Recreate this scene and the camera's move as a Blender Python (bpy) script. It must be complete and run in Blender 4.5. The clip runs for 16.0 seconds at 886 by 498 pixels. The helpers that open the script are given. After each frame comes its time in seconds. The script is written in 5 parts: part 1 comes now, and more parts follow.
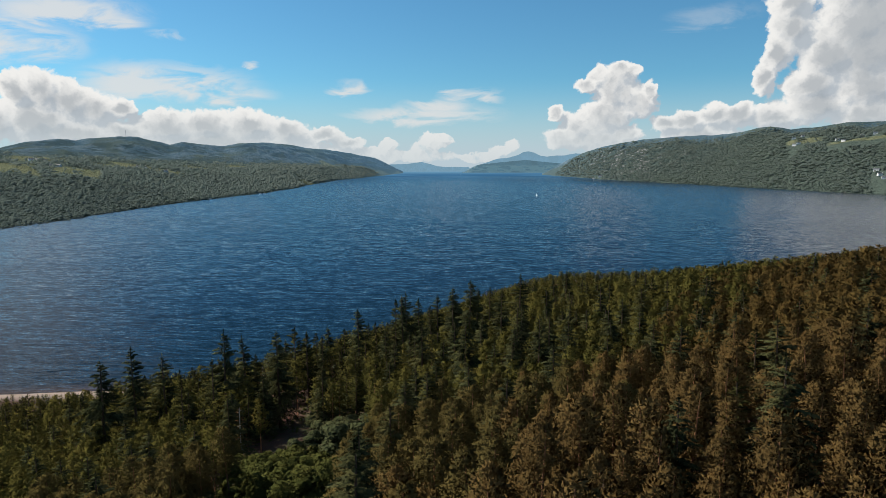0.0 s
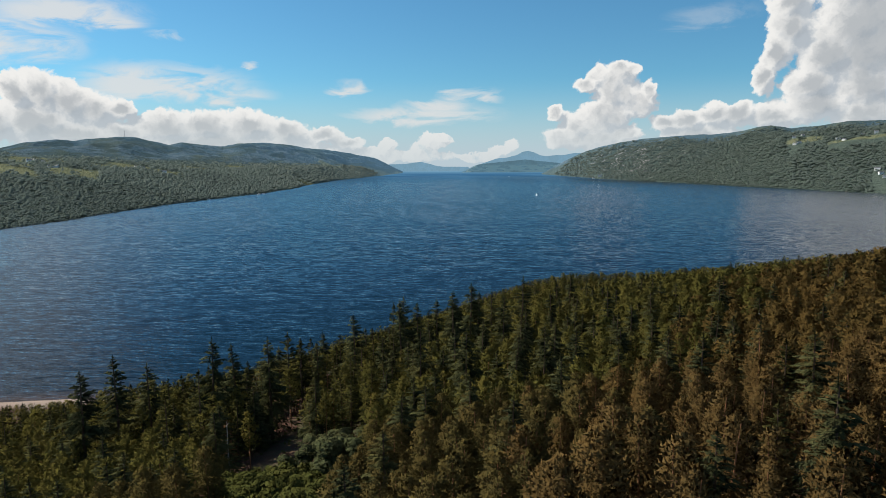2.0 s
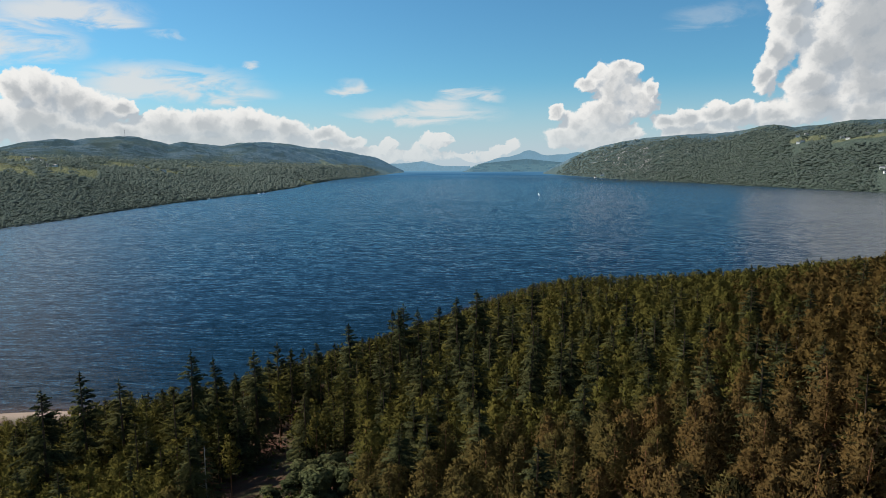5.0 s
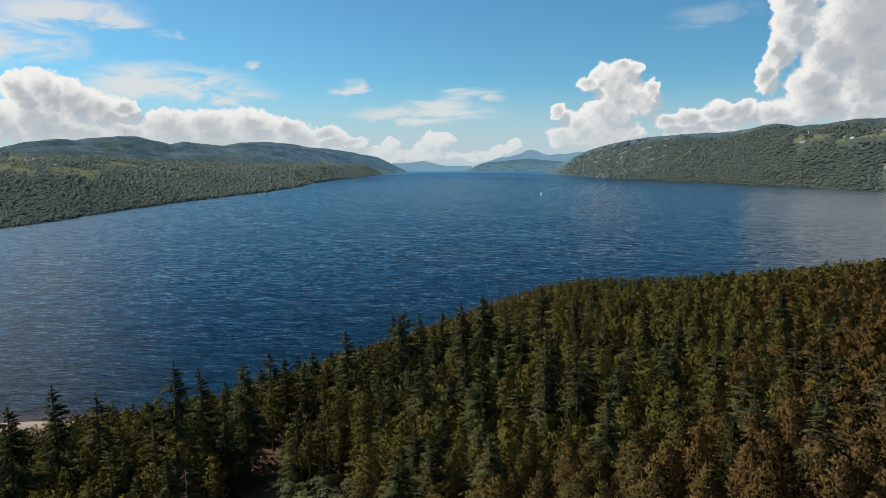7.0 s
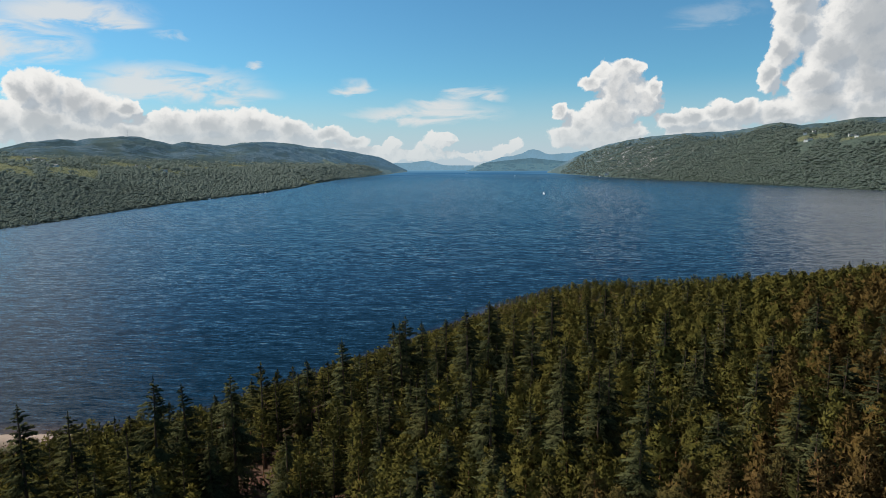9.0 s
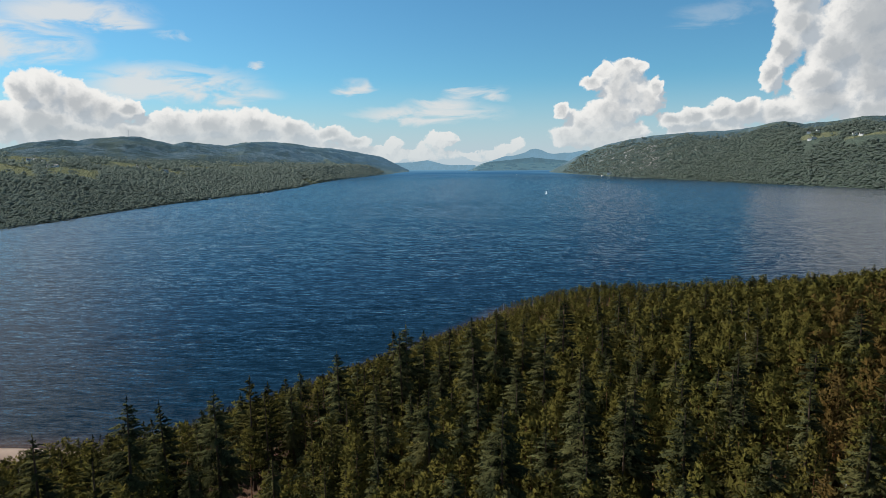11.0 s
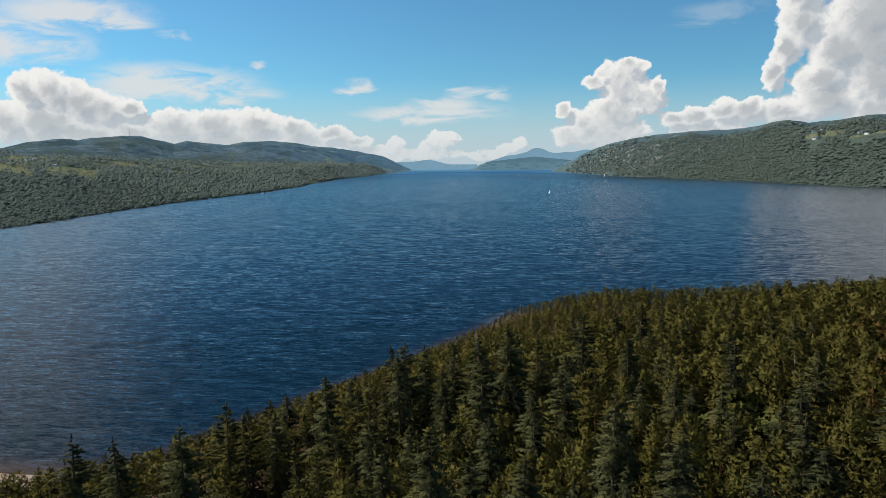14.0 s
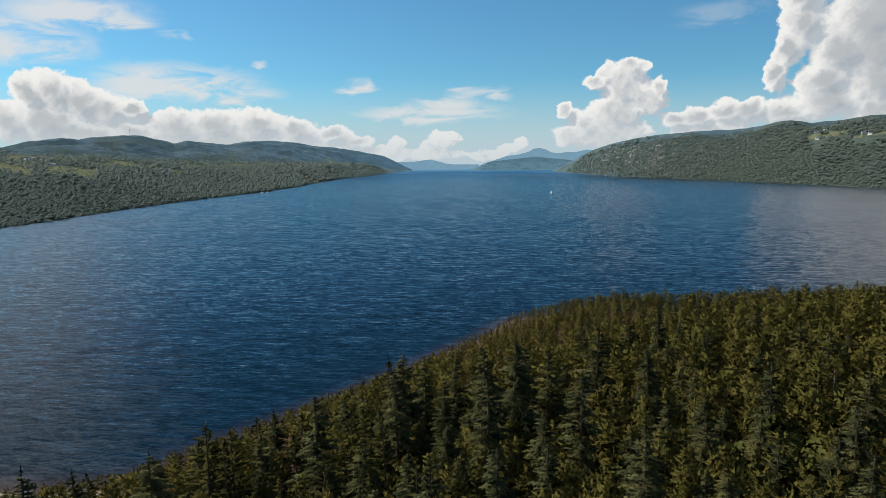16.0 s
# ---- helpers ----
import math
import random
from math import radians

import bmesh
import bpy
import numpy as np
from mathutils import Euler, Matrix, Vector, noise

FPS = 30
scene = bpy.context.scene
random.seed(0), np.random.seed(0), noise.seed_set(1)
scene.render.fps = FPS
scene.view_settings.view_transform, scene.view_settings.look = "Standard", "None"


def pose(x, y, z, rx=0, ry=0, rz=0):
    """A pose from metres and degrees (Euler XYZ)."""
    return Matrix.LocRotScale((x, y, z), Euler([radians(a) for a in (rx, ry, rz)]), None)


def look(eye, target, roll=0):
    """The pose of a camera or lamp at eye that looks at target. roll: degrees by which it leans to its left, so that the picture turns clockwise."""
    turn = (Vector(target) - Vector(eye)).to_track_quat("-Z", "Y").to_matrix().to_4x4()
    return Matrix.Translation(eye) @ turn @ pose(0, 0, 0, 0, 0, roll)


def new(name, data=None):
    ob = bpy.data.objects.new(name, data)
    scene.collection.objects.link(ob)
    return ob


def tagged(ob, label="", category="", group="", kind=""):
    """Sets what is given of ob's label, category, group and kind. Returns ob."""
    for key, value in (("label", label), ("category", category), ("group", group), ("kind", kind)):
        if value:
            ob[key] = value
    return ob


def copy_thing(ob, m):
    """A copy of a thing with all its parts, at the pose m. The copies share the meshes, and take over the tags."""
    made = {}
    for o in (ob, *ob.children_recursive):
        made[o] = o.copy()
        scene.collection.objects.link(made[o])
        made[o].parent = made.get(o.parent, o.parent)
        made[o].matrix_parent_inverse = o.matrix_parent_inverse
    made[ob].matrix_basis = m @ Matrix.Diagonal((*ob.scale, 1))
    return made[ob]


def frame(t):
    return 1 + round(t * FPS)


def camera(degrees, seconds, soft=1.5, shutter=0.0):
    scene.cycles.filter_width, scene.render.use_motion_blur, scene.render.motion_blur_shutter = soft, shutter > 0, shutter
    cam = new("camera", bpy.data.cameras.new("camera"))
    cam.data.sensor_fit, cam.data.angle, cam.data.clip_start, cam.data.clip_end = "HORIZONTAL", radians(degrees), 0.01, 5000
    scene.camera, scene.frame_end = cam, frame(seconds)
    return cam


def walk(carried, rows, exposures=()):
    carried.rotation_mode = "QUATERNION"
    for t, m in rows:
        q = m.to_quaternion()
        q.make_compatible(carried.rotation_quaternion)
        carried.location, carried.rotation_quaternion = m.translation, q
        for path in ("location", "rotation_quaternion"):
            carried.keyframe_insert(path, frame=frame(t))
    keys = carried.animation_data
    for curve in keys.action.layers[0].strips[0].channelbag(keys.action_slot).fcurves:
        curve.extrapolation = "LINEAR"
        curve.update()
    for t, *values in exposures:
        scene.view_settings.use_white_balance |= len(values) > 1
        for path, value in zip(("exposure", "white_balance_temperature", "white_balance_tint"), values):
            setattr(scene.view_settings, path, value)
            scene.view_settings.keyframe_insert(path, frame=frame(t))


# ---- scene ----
cam = camera(70.0, 16.0, soft=0.75)
PATH = [
    (0, (0.515, 3.280, 81.747), (2.206, 102.442, 68.939), -0.053),
    (1, (0.667, 7.005, 81.657), (2.394, 106.166, 68.846), -0.145),
    (2, (0.724, 11.140, 81.462), (2.458, 110.298, 68.629), -0.181),
    (3, (0.708, 15.620, 81.191), (2.412, 114.775, 68.330), -0.191),
    (4, (0.638, 20.387, 80.873), (2.275, 119.539, 67.983), -0.194),
    (5, (0.529, 25.387, 80.530), (2.069, 124.537, 67.616), -0.204),
    (6, (0.397, 30.570, 80.181), (1.812, 129.720, 67.247), -0.226),
    (7, (0.254, 35.893, 79.841), (1.526, 135.043, 66.891), -0.262),
    (8, (0.110, 41.316, 79.519), (1.229, 140.466, 66.555), -0.310),
    (9, (-0.028, 46.805, 79.224), (0.938, 145.954, 66.244), -0.365),
    (10, (-0.154, 52.330, 78.957), (0.667, 151.478, 65.958), -0.418),
    (11, (-0.264, 57.866, 78.716), (0.425, 157.012, 65.693), -0.463),
    (12, (-0.358, 63.395, 78.497), (0.219, 162.537, 65.444), -0.494),
    (13, (-0.435, 68.900, 78.289), (0.047, 168.039, 65.205), -0.504),
    (14, (-0.501, 74.372, 78.079), (-0.097, 173.508, 64.969), -0.492),
    (15, (-0.559, 79.806, 77.848), (-0.226, 178.941, 64.727), -0.461),
    (16, (-0.618, 85.202, 77.576), (-0.362, 184.340, 64.474), -0.417),
]
walk(cam, [(t, look(eye, target, roll)) for t, eye, target, roll in PATH])

# ---- world: clear summer sky with cumulus ----
SUN_AZ, SUN_EL = -66.0, 43.0      # degrees to the right of +y, degrees up
scene.view_settings.exposure = 0.22


class Nodes:
    """Short hand for building node trees."""

    def __init__(self, tree):
        self.tree = tree
        tree.nodes.clear()

    def add(self, kind, **settings):
        node = self.tree.nodes.new(kind)
        for key, value in settings.items():
            if key == "operation":
                node.operation = value
            elif key == "blend_type":
                node.blend_type = value
        return node

    def link(self, a, b):
        self.tree.links.new(a, b)

    def put(self, socket, value):
        if isinstance(value, bpy.types.NodeSocket):
            self.link(value, socket)
        else:
            socket.default_value = value

    def math(self, operation, a, b=0.0, c=0.0, clamp=False):
        node = self.add("ShaderNodeMath", operation=operation)
        node.use_clamp = clamp
        for k, value in enumerate((a, b, c)):
            self.put(node.inputs[k], value)
        return node.outputs[0]

    def vec(self, operation, a, b=(0, 0, 0)):
        node = self.add("ShaderNodeVectorMath", operation=operation)
        self.put(node.inputs[0], a)
        if operation == "SCALE":
            self.put(node.inputs["Scale"], b)
        else:
            self.put(node.inputs[1], b)
        return node.outputs["Value"] if operation in ("LENGTH", "DOT_PRODUCT") else node.outputs[0]

    def noise(self, vector, scale, detail=4.0, rough=0.55, distortion=0.0):
        node = self.add("ShaderNodeTexNoise")
        if vector is not None:
            self.put(node.inputs["Vector"], vector)
        node.inputs["Scale"].default_value = scale
        node.inputs["Detail"].default_value = detail
        node.inputs["Roughness"].default_value = rough
        node.inputs["Distortion"].default_value = distortion
        return node.outputs["Fac"]

    def mix(self, fac, a, b, blend="MIX"):
        node = self.add("ShaderNodeMix")
        node.data_type, node.blend_type = "RGBA", blend
        self.put(node.inputs[0], fac)
        self.put(node.inputs[6], a if isinstance(a, bpy.types.NodeSocket) else (*a, 1.0))
        self.put(node.inputs[7], b if isinstance(b, bpy.types.NodeSocket) else (*b, 1.0))
        return node.outputs[2]

    def ramp(self, value, lo, hi, to_lo=0.0, to_hi=1.0, smooth=True):
        node = self.add("ShaderNodeMapRange")
        node.interpolation_type = "SMOOTHSTEP" if smooth else "LINEAR"
        for key, v in (("Value", value), ("From Min", lo), ("From Max", hi), ("To Min", to_lo), ("To Max", to_hi)):
            self.put(node.inputs[key], v)
        return node.outputs[0]


def cloud_group(blobs):
    """A node group: where a cloud stands in the sky, from azimuth and elevation in degrees. Above 0 is inside; the more, the deeper."""
    tree = bpy.data.node_groups.new("cloud_bank", "ShaderNodeTree")
    tree.interface.new_socket("place", in_out="INPUT", socket_type="NodeSocketVector")
    tree.interface.new_socket("depth", in_out="OUTPUT", socket_type="NodeSocketFloat")
    n = Nodes(tree)
    src, out = n.add("NodeGroupInput"), n.add("NodeGroupOutput")
    near = None
    for az, el, w, h in blobs:
        d = n.vec("MULTIPLY", n.vec("SUBTRACT", src.outputs[0], (az, el, 0)), (1 / w, 1 / h, 0))
        d = n.vec("LENGTH", d)
        near = d if near is None else n.math("SMOOTH_MIN", near, d, 0.30)
    n.link(n.math("SUBTRACT", 1.0, near), out.inputs[0])
    return tree


def make_world():
    # heaps: azimuth, elevation, half width, half height (degrees)
    left_bank = [(-30.9, 5.7, 2.09, 2.06), (-32.4, 5.6, 1.54, 1.79), (-29.1, 5.2, 2.1, 1.85), (-27.3, 4.5, 2.41, 1.73), (-25.5, 4.7, 1.37, 1.23), (-31.4, 3.5, 3.58, 2.08), (-33.9, 3.4, 1.69, 1.82),
                 (-28.9, 2.7, 4.54, 1.55), (-22.5, 3.4, 3.56, 1.72), (-19.0, 3.4, 3.82, 1.86), (-15.8, 3.5, 3.5, 1.8), (-12.6, 3.1, 2.76, 1.44), (-25.4, 2.7, 2.67, 1.33), (-9.4, 2.7, 2.24, 1.07),
                 # the last two heaps stand out of view, added to brighten the left water
                 (-7.5, 2.2, 1.78, 0.79), (-17.7, 2.0, 10.35, 1.32), (-20.9, 1.5, 14.22, 0.93), (-38.5, 5.6, 4.0, 3.2), (-45.0, 5.0, 5.0, 4.0), (-52.0, 6.0, 5.0, 4.0), (-52.0, 21.0, 9.0, 7.0), (-62.0, 14.0, 10.0, 8.0)]
    middle = [(0.0, 2.2, 1.72, 1.09), (1.1, 2.5, 1.01, 0.74), (-1.0, 1.7, 1.21, 0.8), (-3.8, 2.0, 1.1, 0.79), (-5.0, 1.4, 1.7, 0.75), (7.1, 2.0, 1.0, 0.74), (6.1, 1.4, 1.2, 0.65),
              (-1.7, 1.0, 4.54, 0.65), (-8.2, 1.4, 2.95, 0.79), (4.3, 0.9, 3.03, 0.5)]
    right_heap = [(15.7, 7.5, 1.77, 1.57), (16.6, 7.9, 1.48, 1.19), (14.6, 7.7, 1.32, 1.11), (13.4, 6.9, 1.43, 0.89), (15.9, 6.3, 2.71, 1.87), (17.8, 5.3, 2.11, 1.59), (18.7, 6.3, 0.82, 1.1),
                  (15.3, 4.6, 2.73, 1.8), (13.7, 3.6, 3.16, 1.64), (10.9, 4.7, 0.97, 0.92), (11.8, 2.5, 2.63, 1.17), (14.7, 2.2, 4.0, 1.26), (16.8, 2.8, 2.05, 1.05)]
    right_bank = [(20.2, 3.5, 1.71, 1.03), (21.7, 3.8, 1.67, 1.15), (23.9, 4.1, 1.88, 1.27), (25.7, 4.2, 1.82, 1.34), (22.9, 2.6, 4.34, 1.2), (28.2, 4.0, 2.46, 1.4), (27.4, 6.9, 1.2, 1.89),
                  (28.2, 8.8, 1.49, 1.93), (29.0, 10.6, 2.0, 2.25), (28.9, 12.5, 2.15, 2.0), (31.7, 8.4, 2.93, 3.25), (33.4, 10.1, 3.87, 3.93), (34.4, 6.0, 3.48, 3.23), (31.2, 4.7, 2.99, 1.86),
                  (34.5, 3.8, 3.49, 1.64), (39.0, 8.5, 4.5, 4.5), (41.0, 15.0, 5.0, 5.0), (48.0, 9.0, 6.0, 5.0), (38.0, 22.0, 6.0, 5.0), (35.5, 11.0, 5.0, 5.0), (30.6, 6.2, 2.4, 2.2), (34.5, 8.5, 5.0, 5.0), (33.8, 13.0, 4.0, 4.5)]
    world = bpy.data.worlds.new("summer_sky")
    scene.world = world
    world.use_nodes = True
    n = Nodes(world.node_tree)
    sky = n.add("ShaderNodeTexSky")
    sky.sky_type, sky.sun_disc = "NISHITA", False
    sky.sun_elevation, sky.sun_rotation = radians(SUN_EL), radians(SUN_AZ)
    sky.air_density, sky.dust_density, sky.ozone_density, sky.altitude = 1.0, 0.25, 2.5, 100
    way = n.add("ShaderNodeTexCoord").outputs["Generated"]
    parts = n.add("ShaderNodeSeparateXYZ")
    n.link(way, parts.inputs[0])
    az = n.math("MULTIPLY", n.math("ARCTAN2", parts.outputs[0], parts.outputs[1]), 57.29578)
    el = n.math("MULTIPLY", n.math("ARCSINE", parts.outputs[2]), 57.29578)
    flat = n.add("ShaderNodeCombineXYZ")
    n.link(az, flat.inputs[0])
    n.link(el, flat.inputs[1])
    place = flat.outputs[0]

    def heaps(shift):
        """Depth inside the heaped clouds, with billows, and the billow itself."""
        spot = n.vec("ADD", place, shift)
        w1 = n.add("ShaderNodeTexNoise")
        n.put(w1.inputs["Vector"], spot)
        w1.inputs["Scale"].default_value, w1.inputs["Detail"].default_value, w1.inputs["Roughness"].default_value = 0.70, 7.0, 0.58
        wob = n.vec("SCALE", n.vec("SUBTRACT", w1.outputs["Color"], (0.5, 0.5, 0.5)), 1.5)
        bent = n.vec("ADD", spot, wob)
        deep = None
        for blobs in (left_bank, middle, right_heap, right_bank):
            g = n.add("ShaderNodeGroup")
            g.node_tree = groups[blobs[0]]
            n.link(bent, g.inputs[0])
            inside = n.math("MINIMUM", g.outputs[0], 0.34 if blobs is middle else 0.62 if blobs is right_heap else 1.0)
            deep = inside if deep is None else n.math("MAXIMUM", deep, inside)
        v = n.add("ShaderNodeTexVoronoi")
        n.put(v.inputs["Vector"], bent)
        v.feature, v.inputs["Scale"].default_value = "SMOOTH_F1", 1.1
        v.inputs["Detail"].default_value = 3.0
        puff = n.math("SUBTRACT", 0.5, v.outputs["Distance"])
        return n.math("MULTIPLY_ADD", puff, 0.34, deep)

    groups = {b[0]: cloud_group(b) for b in (left_bank, middle, right_heap, right_bank)}
    deep = heaps((0, 0, 0))
    toward = heaps((-0.6, 0.75, 0))      # the same, a little nearer to the sun
    cover = n.ramp(deep, 0.03, 0.20)
    lit = n.ramp(n.math("SUBTRACT", deep, toward), -0.30, 0.16)
    thick = n.ramp(deep, 0.24, 0.78)
    low = n.ramp(el, 1.0, 7.0)
    # thin high veils and wisps
    long = n.vec("MULTIPLY", place, (0.17, 0.55, 0))
    veil = n.noise(long, 1.0, 7.0, 0.6, 0.6)
    veils = [(-21.9, 6.7, 6.35, 1.6), (-17.5, 6.0, 3.68, 0.78), (-23.9, 7.0, 3.69, 1.31), (-28.7, 11.7, 5.2, 1.19), (-25.5, 11.2, 2.21, 0.58), (-31.0, 9.2, 3.38, 1.28), (-33.1, 9.5, 2.37, 1.78),
             (-22.3, 10.2, 1.42, 0.47), (-15.6, 8.4, 0.64, 0.32), (-7.0, 6.9, 1.66, 0.52), (3.5, 6.1, 2.7, 0.53), (1.8, 6.5, 1.2, 0.29), (-0.7, 4.6, 6.25, 0.78), (0.3, 5.4, 3.2, 0.49),
             # the last two veils are unseen, added so that the left water reflects lighter
             (23.3, 11.9, 3.37, 0.84), (-46.0, 27.0, 19.0, 14.0), (-60.0, 36.0, 24.0, 18.0)]
    vg = n.add("ShaderNodeGroup")
    vg.node_tree = cloud_group(veils)
    n.link(n.vec("ADD", place, n.vec("SCALE", n.vec("SUBTRACT", n.mix(1.0, veil, veil), (0.5, 0.5, 0.5)), 3.4)), vg.inputs[0])
    veil_cover = n.math("MULTIPLY", n.ramp(vg.outputs[0], -0.35, 0.55), n.ramp(veil, 0.33, 0.56))
    veil_cover = n.math("MULTIPLY", veil_cover, n.ramp(az, 14.0, 20.0, 1.1, 0.32))
    # the same kind of heaps all round, outside these banks
    rest = n.noise(n.vec("MULTIPLY", way, (1, 1, 2.2)), 3.2, 7.0, 0.6)
    aside = n.ramp(n.math("ABSOLUTE", az), 46.0, 62.0)
    rest_cover = n.math("MULTIPLY", n.ramp(rest, 0.55, 0.64), aside)
    # haze at the horizon
    haze = n.ramp(el, 0.0, 8.0, 0.92, 0.0)
    clear = n.mix(1.0, sky.outputs[0], (0.64, 1.18, 1.34), "MULTIPLY")
    bg = n.mix(haze, clear, (6.2, 7.3, 8.3))
    shade = n.mix(lit, (5.7, 6.3, 6.9), (10.9, 10.8, 10.5))
    shade = n.mix(n.math("MULTIPLY", thick, 0.72), shade, (4.0, 4.5, 5.0))
    shade = n.mix(n.ramp(el, 0.0, 5.5, 0.75, 0.0), shade, (7.0, 7.9, 8.3))
    colour = n.mix(n.math("MULTIPLY", veil_cover, 0.80), bg, (9.0, 9.2, 9.2))
    colour = n.mix(rest_cover, colour, (8.0, 8.1, 8.2))
    colour = n.mix(cover, colour, shade)
    back = n.add("ShaderNodeBackground")
    n.link(colour, back.inputs["Color"])
    back.inputs["Strength"].default_value = 0.069
    out = n.add("ShaderNodeOutputWorld")
    n.link(back.outputs[0], out.inputs["Surface"])


make_world()
sun = new("sun", bpy.data.lights.new("sun", "SUN"))
sun.data.energy, sun.data.angle, sun.data.color = 5.0, radians(0.53), (1.0, 0.94, 0.84)
sun_from = Vector((math.sin(radians(SUN_AZ)) * math.cos(radians(SUN_EL)), math.cos(radians(SUN_AZ)) * math.cos(radians(SUN_EL)), math.sin(radians(SUN_EL))))
sun.matrix_world = look(sun_from * 500, (0, 0, 0))


# ---- materials ----
def material(name):
    mat = bpy.data.materials.new(name)
    mat.use_nodes = True
    return mat, Nodes(mat.node_tree)


def finish(n, colour, rough=0.8, height=None, bump=0.3, distance=0.1, through_light=0.0, spec=0.3, metal=0.0):
    b = n.add("ShaderNodeBsdfPrincipled")
    n.put(b.inputs["Base Color"], colour if isinstance(colour, bpy.types.NodeSocket) else (*colour, 1.0))
    n.put(b.inputs["Roughness"], rough)
    b.inputs["Specular IOR Level"].default_value = spec
    b.inputs["Metallic"].default_value = metal
    if height is not None:
        bp = n.add("ShaderNodeBump")
        bp.inputs["Strength"].default_value, bp.inputs["Distance"].default_value = bump, distance
        n.link(height, bp.inputs["Height"])
        n.link(bp.outputs[0], b.inputs["Normal"])
    shader = b.outputs[0]
    if through_light:
        tr = n.add("ShaderNodeBsdfTranslucent")
        n.put(tr.inputs["Color"], colour if isinstance(colour, bpy.types.NodeSocket) else (*colour, 1.0))
        mx = n.add("ShaderNodeMixShader")
        mx.inputs[0].default_value = through_light
        n.link(shader, mx.inputs[1])
        n.link(tr.outputs[0], mx.inputs[2])
        shader = mx.outputs[0]
    out = n.add("ShaderNodeOutputMaterial")
    n.link(shader, out.inputs["Surface"])


def attribute(n, name):
    node = n.add("ShaderNodeAttribute")
    node.attribute_name = name
    return node.outputs["Fac"]


def foliage(name, dark, light, dry, passing=0.12, fine=3.2, holes=0.46, ragged=0.8):
    """Needles or leaves: each tree has its own tint, each spray too, with conifers' painted shade and some dry ones;
    sprays are ragged and open.
    The attribute "out" says which way a spray's many needles face on the whole."""
    mat, n = material(name)
    tree = n.add("ShaderNodeObjectInfo").outputs["Random"]
    tint = attribute(n, "tint")
    geo = n.add("ShaderNodeNewGeometry")
    spot = n.noise(geo.outputs["Position"], 0.09, 3.0)
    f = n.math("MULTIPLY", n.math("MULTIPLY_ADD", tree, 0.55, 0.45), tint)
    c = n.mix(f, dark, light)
    c = n.mix(n.math("MULTIPLY", n.ramp(spot, 0.45, 0.75), 0.5), c, dry)
    grain = n.add("ShaderNodeTexNoise")
    n.link(geo.outputs["Position"], grain.inputs["Vector"])
    grain.inputs["Scale"].default_value, grain.inputs["Detail"].default_value = fine, 2.0
    way = n.add("ShaderNodeAttribute")
    way.attribute_name = "out"
    turned = n.add("ShaderNodeVectorTransform")
    turned.vector_type, turned.convert_from, turned.convert_to = "NORMAL", "OBJECT", "WORLD"
    n.link(way.outputs["Vector"], turned.inputs[0])
    facing = n.vec("NORMALIZE", n.vec("ADD", n.vec("NORMALIZE", turned.outputs[0]), n.vec("SCALE", n.vec("SUBTRACT", grain.outputs["Color"], (0.5, 0.5, 0.5)), ragged)))
    d = n.add("ShaderNodeBsdfDiffuse")
    t = n.add("ShaderNodeBsdfTranslucent")
    for b in (d, t):
        n.link(c, b.inputs["Color"])
        n.link(facing, b.inputs["Normal"])
    mx = n.add("ShaderNodeMixShader")
    mx.inputs[0].default_value = passing
    n.link(d.outputs[0], mx.inputs[1])
    n.link(t.outputs[0], mx.inputs[2])
    shader = mx.outputs[0]
    if holes:
        open_ = n.add("ShaderNodeMixShader")
        n.link(n.math("LESS_THAN", grain.outputs["Fac"], holes), open_.inputs[0])
        n.link(shader, open_.inputs[1])
        n.link(n.add("ShaderNodeBsdfTransparent").outputs[0], open_.inputs[2])
        shader = open_.outputs[0]
    n.link(shader, n.add("ShaderNodeOutputMaterial").inputs["Surface"])
    return mat


def bark(name, low, high, split):
    mat, n = material(name)
    geo = n.add("ShaderNodeTexCoord").outputs["Object"]
    g = n.noise(n.vec("MULTIPLY", geo, (6, 6, 1.2)), 2.0, 5.0, 0.65)
    c = n.mix(g, tuple(v * 0.5 for v in low), low)
    part_z = n.add("ShaderNodeSeparateXYZ")
    n.link(geo, part_z.inputs[0])
    c = n.mix(n.ramp(part_z.outputs[2], split - 3, split + 3), c, n.mix(g, tuple(v * 0.6 for v in high), high))
    finish(n, c, 0.9, g, 0.8, 0.05)
    return mat


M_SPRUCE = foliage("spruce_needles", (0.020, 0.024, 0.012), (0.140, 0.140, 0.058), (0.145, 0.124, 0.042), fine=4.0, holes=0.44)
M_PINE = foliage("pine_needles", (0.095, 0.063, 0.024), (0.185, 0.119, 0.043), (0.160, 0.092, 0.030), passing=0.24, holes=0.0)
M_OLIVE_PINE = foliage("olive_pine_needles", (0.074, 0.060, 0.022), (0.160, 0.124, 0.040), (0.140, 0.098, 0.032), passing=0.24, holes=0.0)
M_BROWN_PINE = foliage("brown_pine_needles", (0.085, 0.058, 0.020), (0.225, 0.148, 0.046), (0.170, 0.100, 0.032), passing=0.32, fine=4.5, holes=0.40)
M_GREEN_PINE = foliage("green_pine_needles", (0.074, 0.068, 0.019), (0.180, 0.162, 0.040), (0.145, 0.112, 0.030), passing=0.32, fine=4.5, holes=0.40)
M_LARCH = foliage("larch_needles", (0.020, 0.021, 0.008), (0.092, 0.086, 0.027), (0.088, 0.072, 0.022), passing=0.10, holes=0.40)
M_LEAF = foliage("broad_leaves", (0.045, 0.052, 0.015), (0.125, 0.126, 0.036), (0.100, 0.094, 0.030), passing=0.25, holes=0.0)
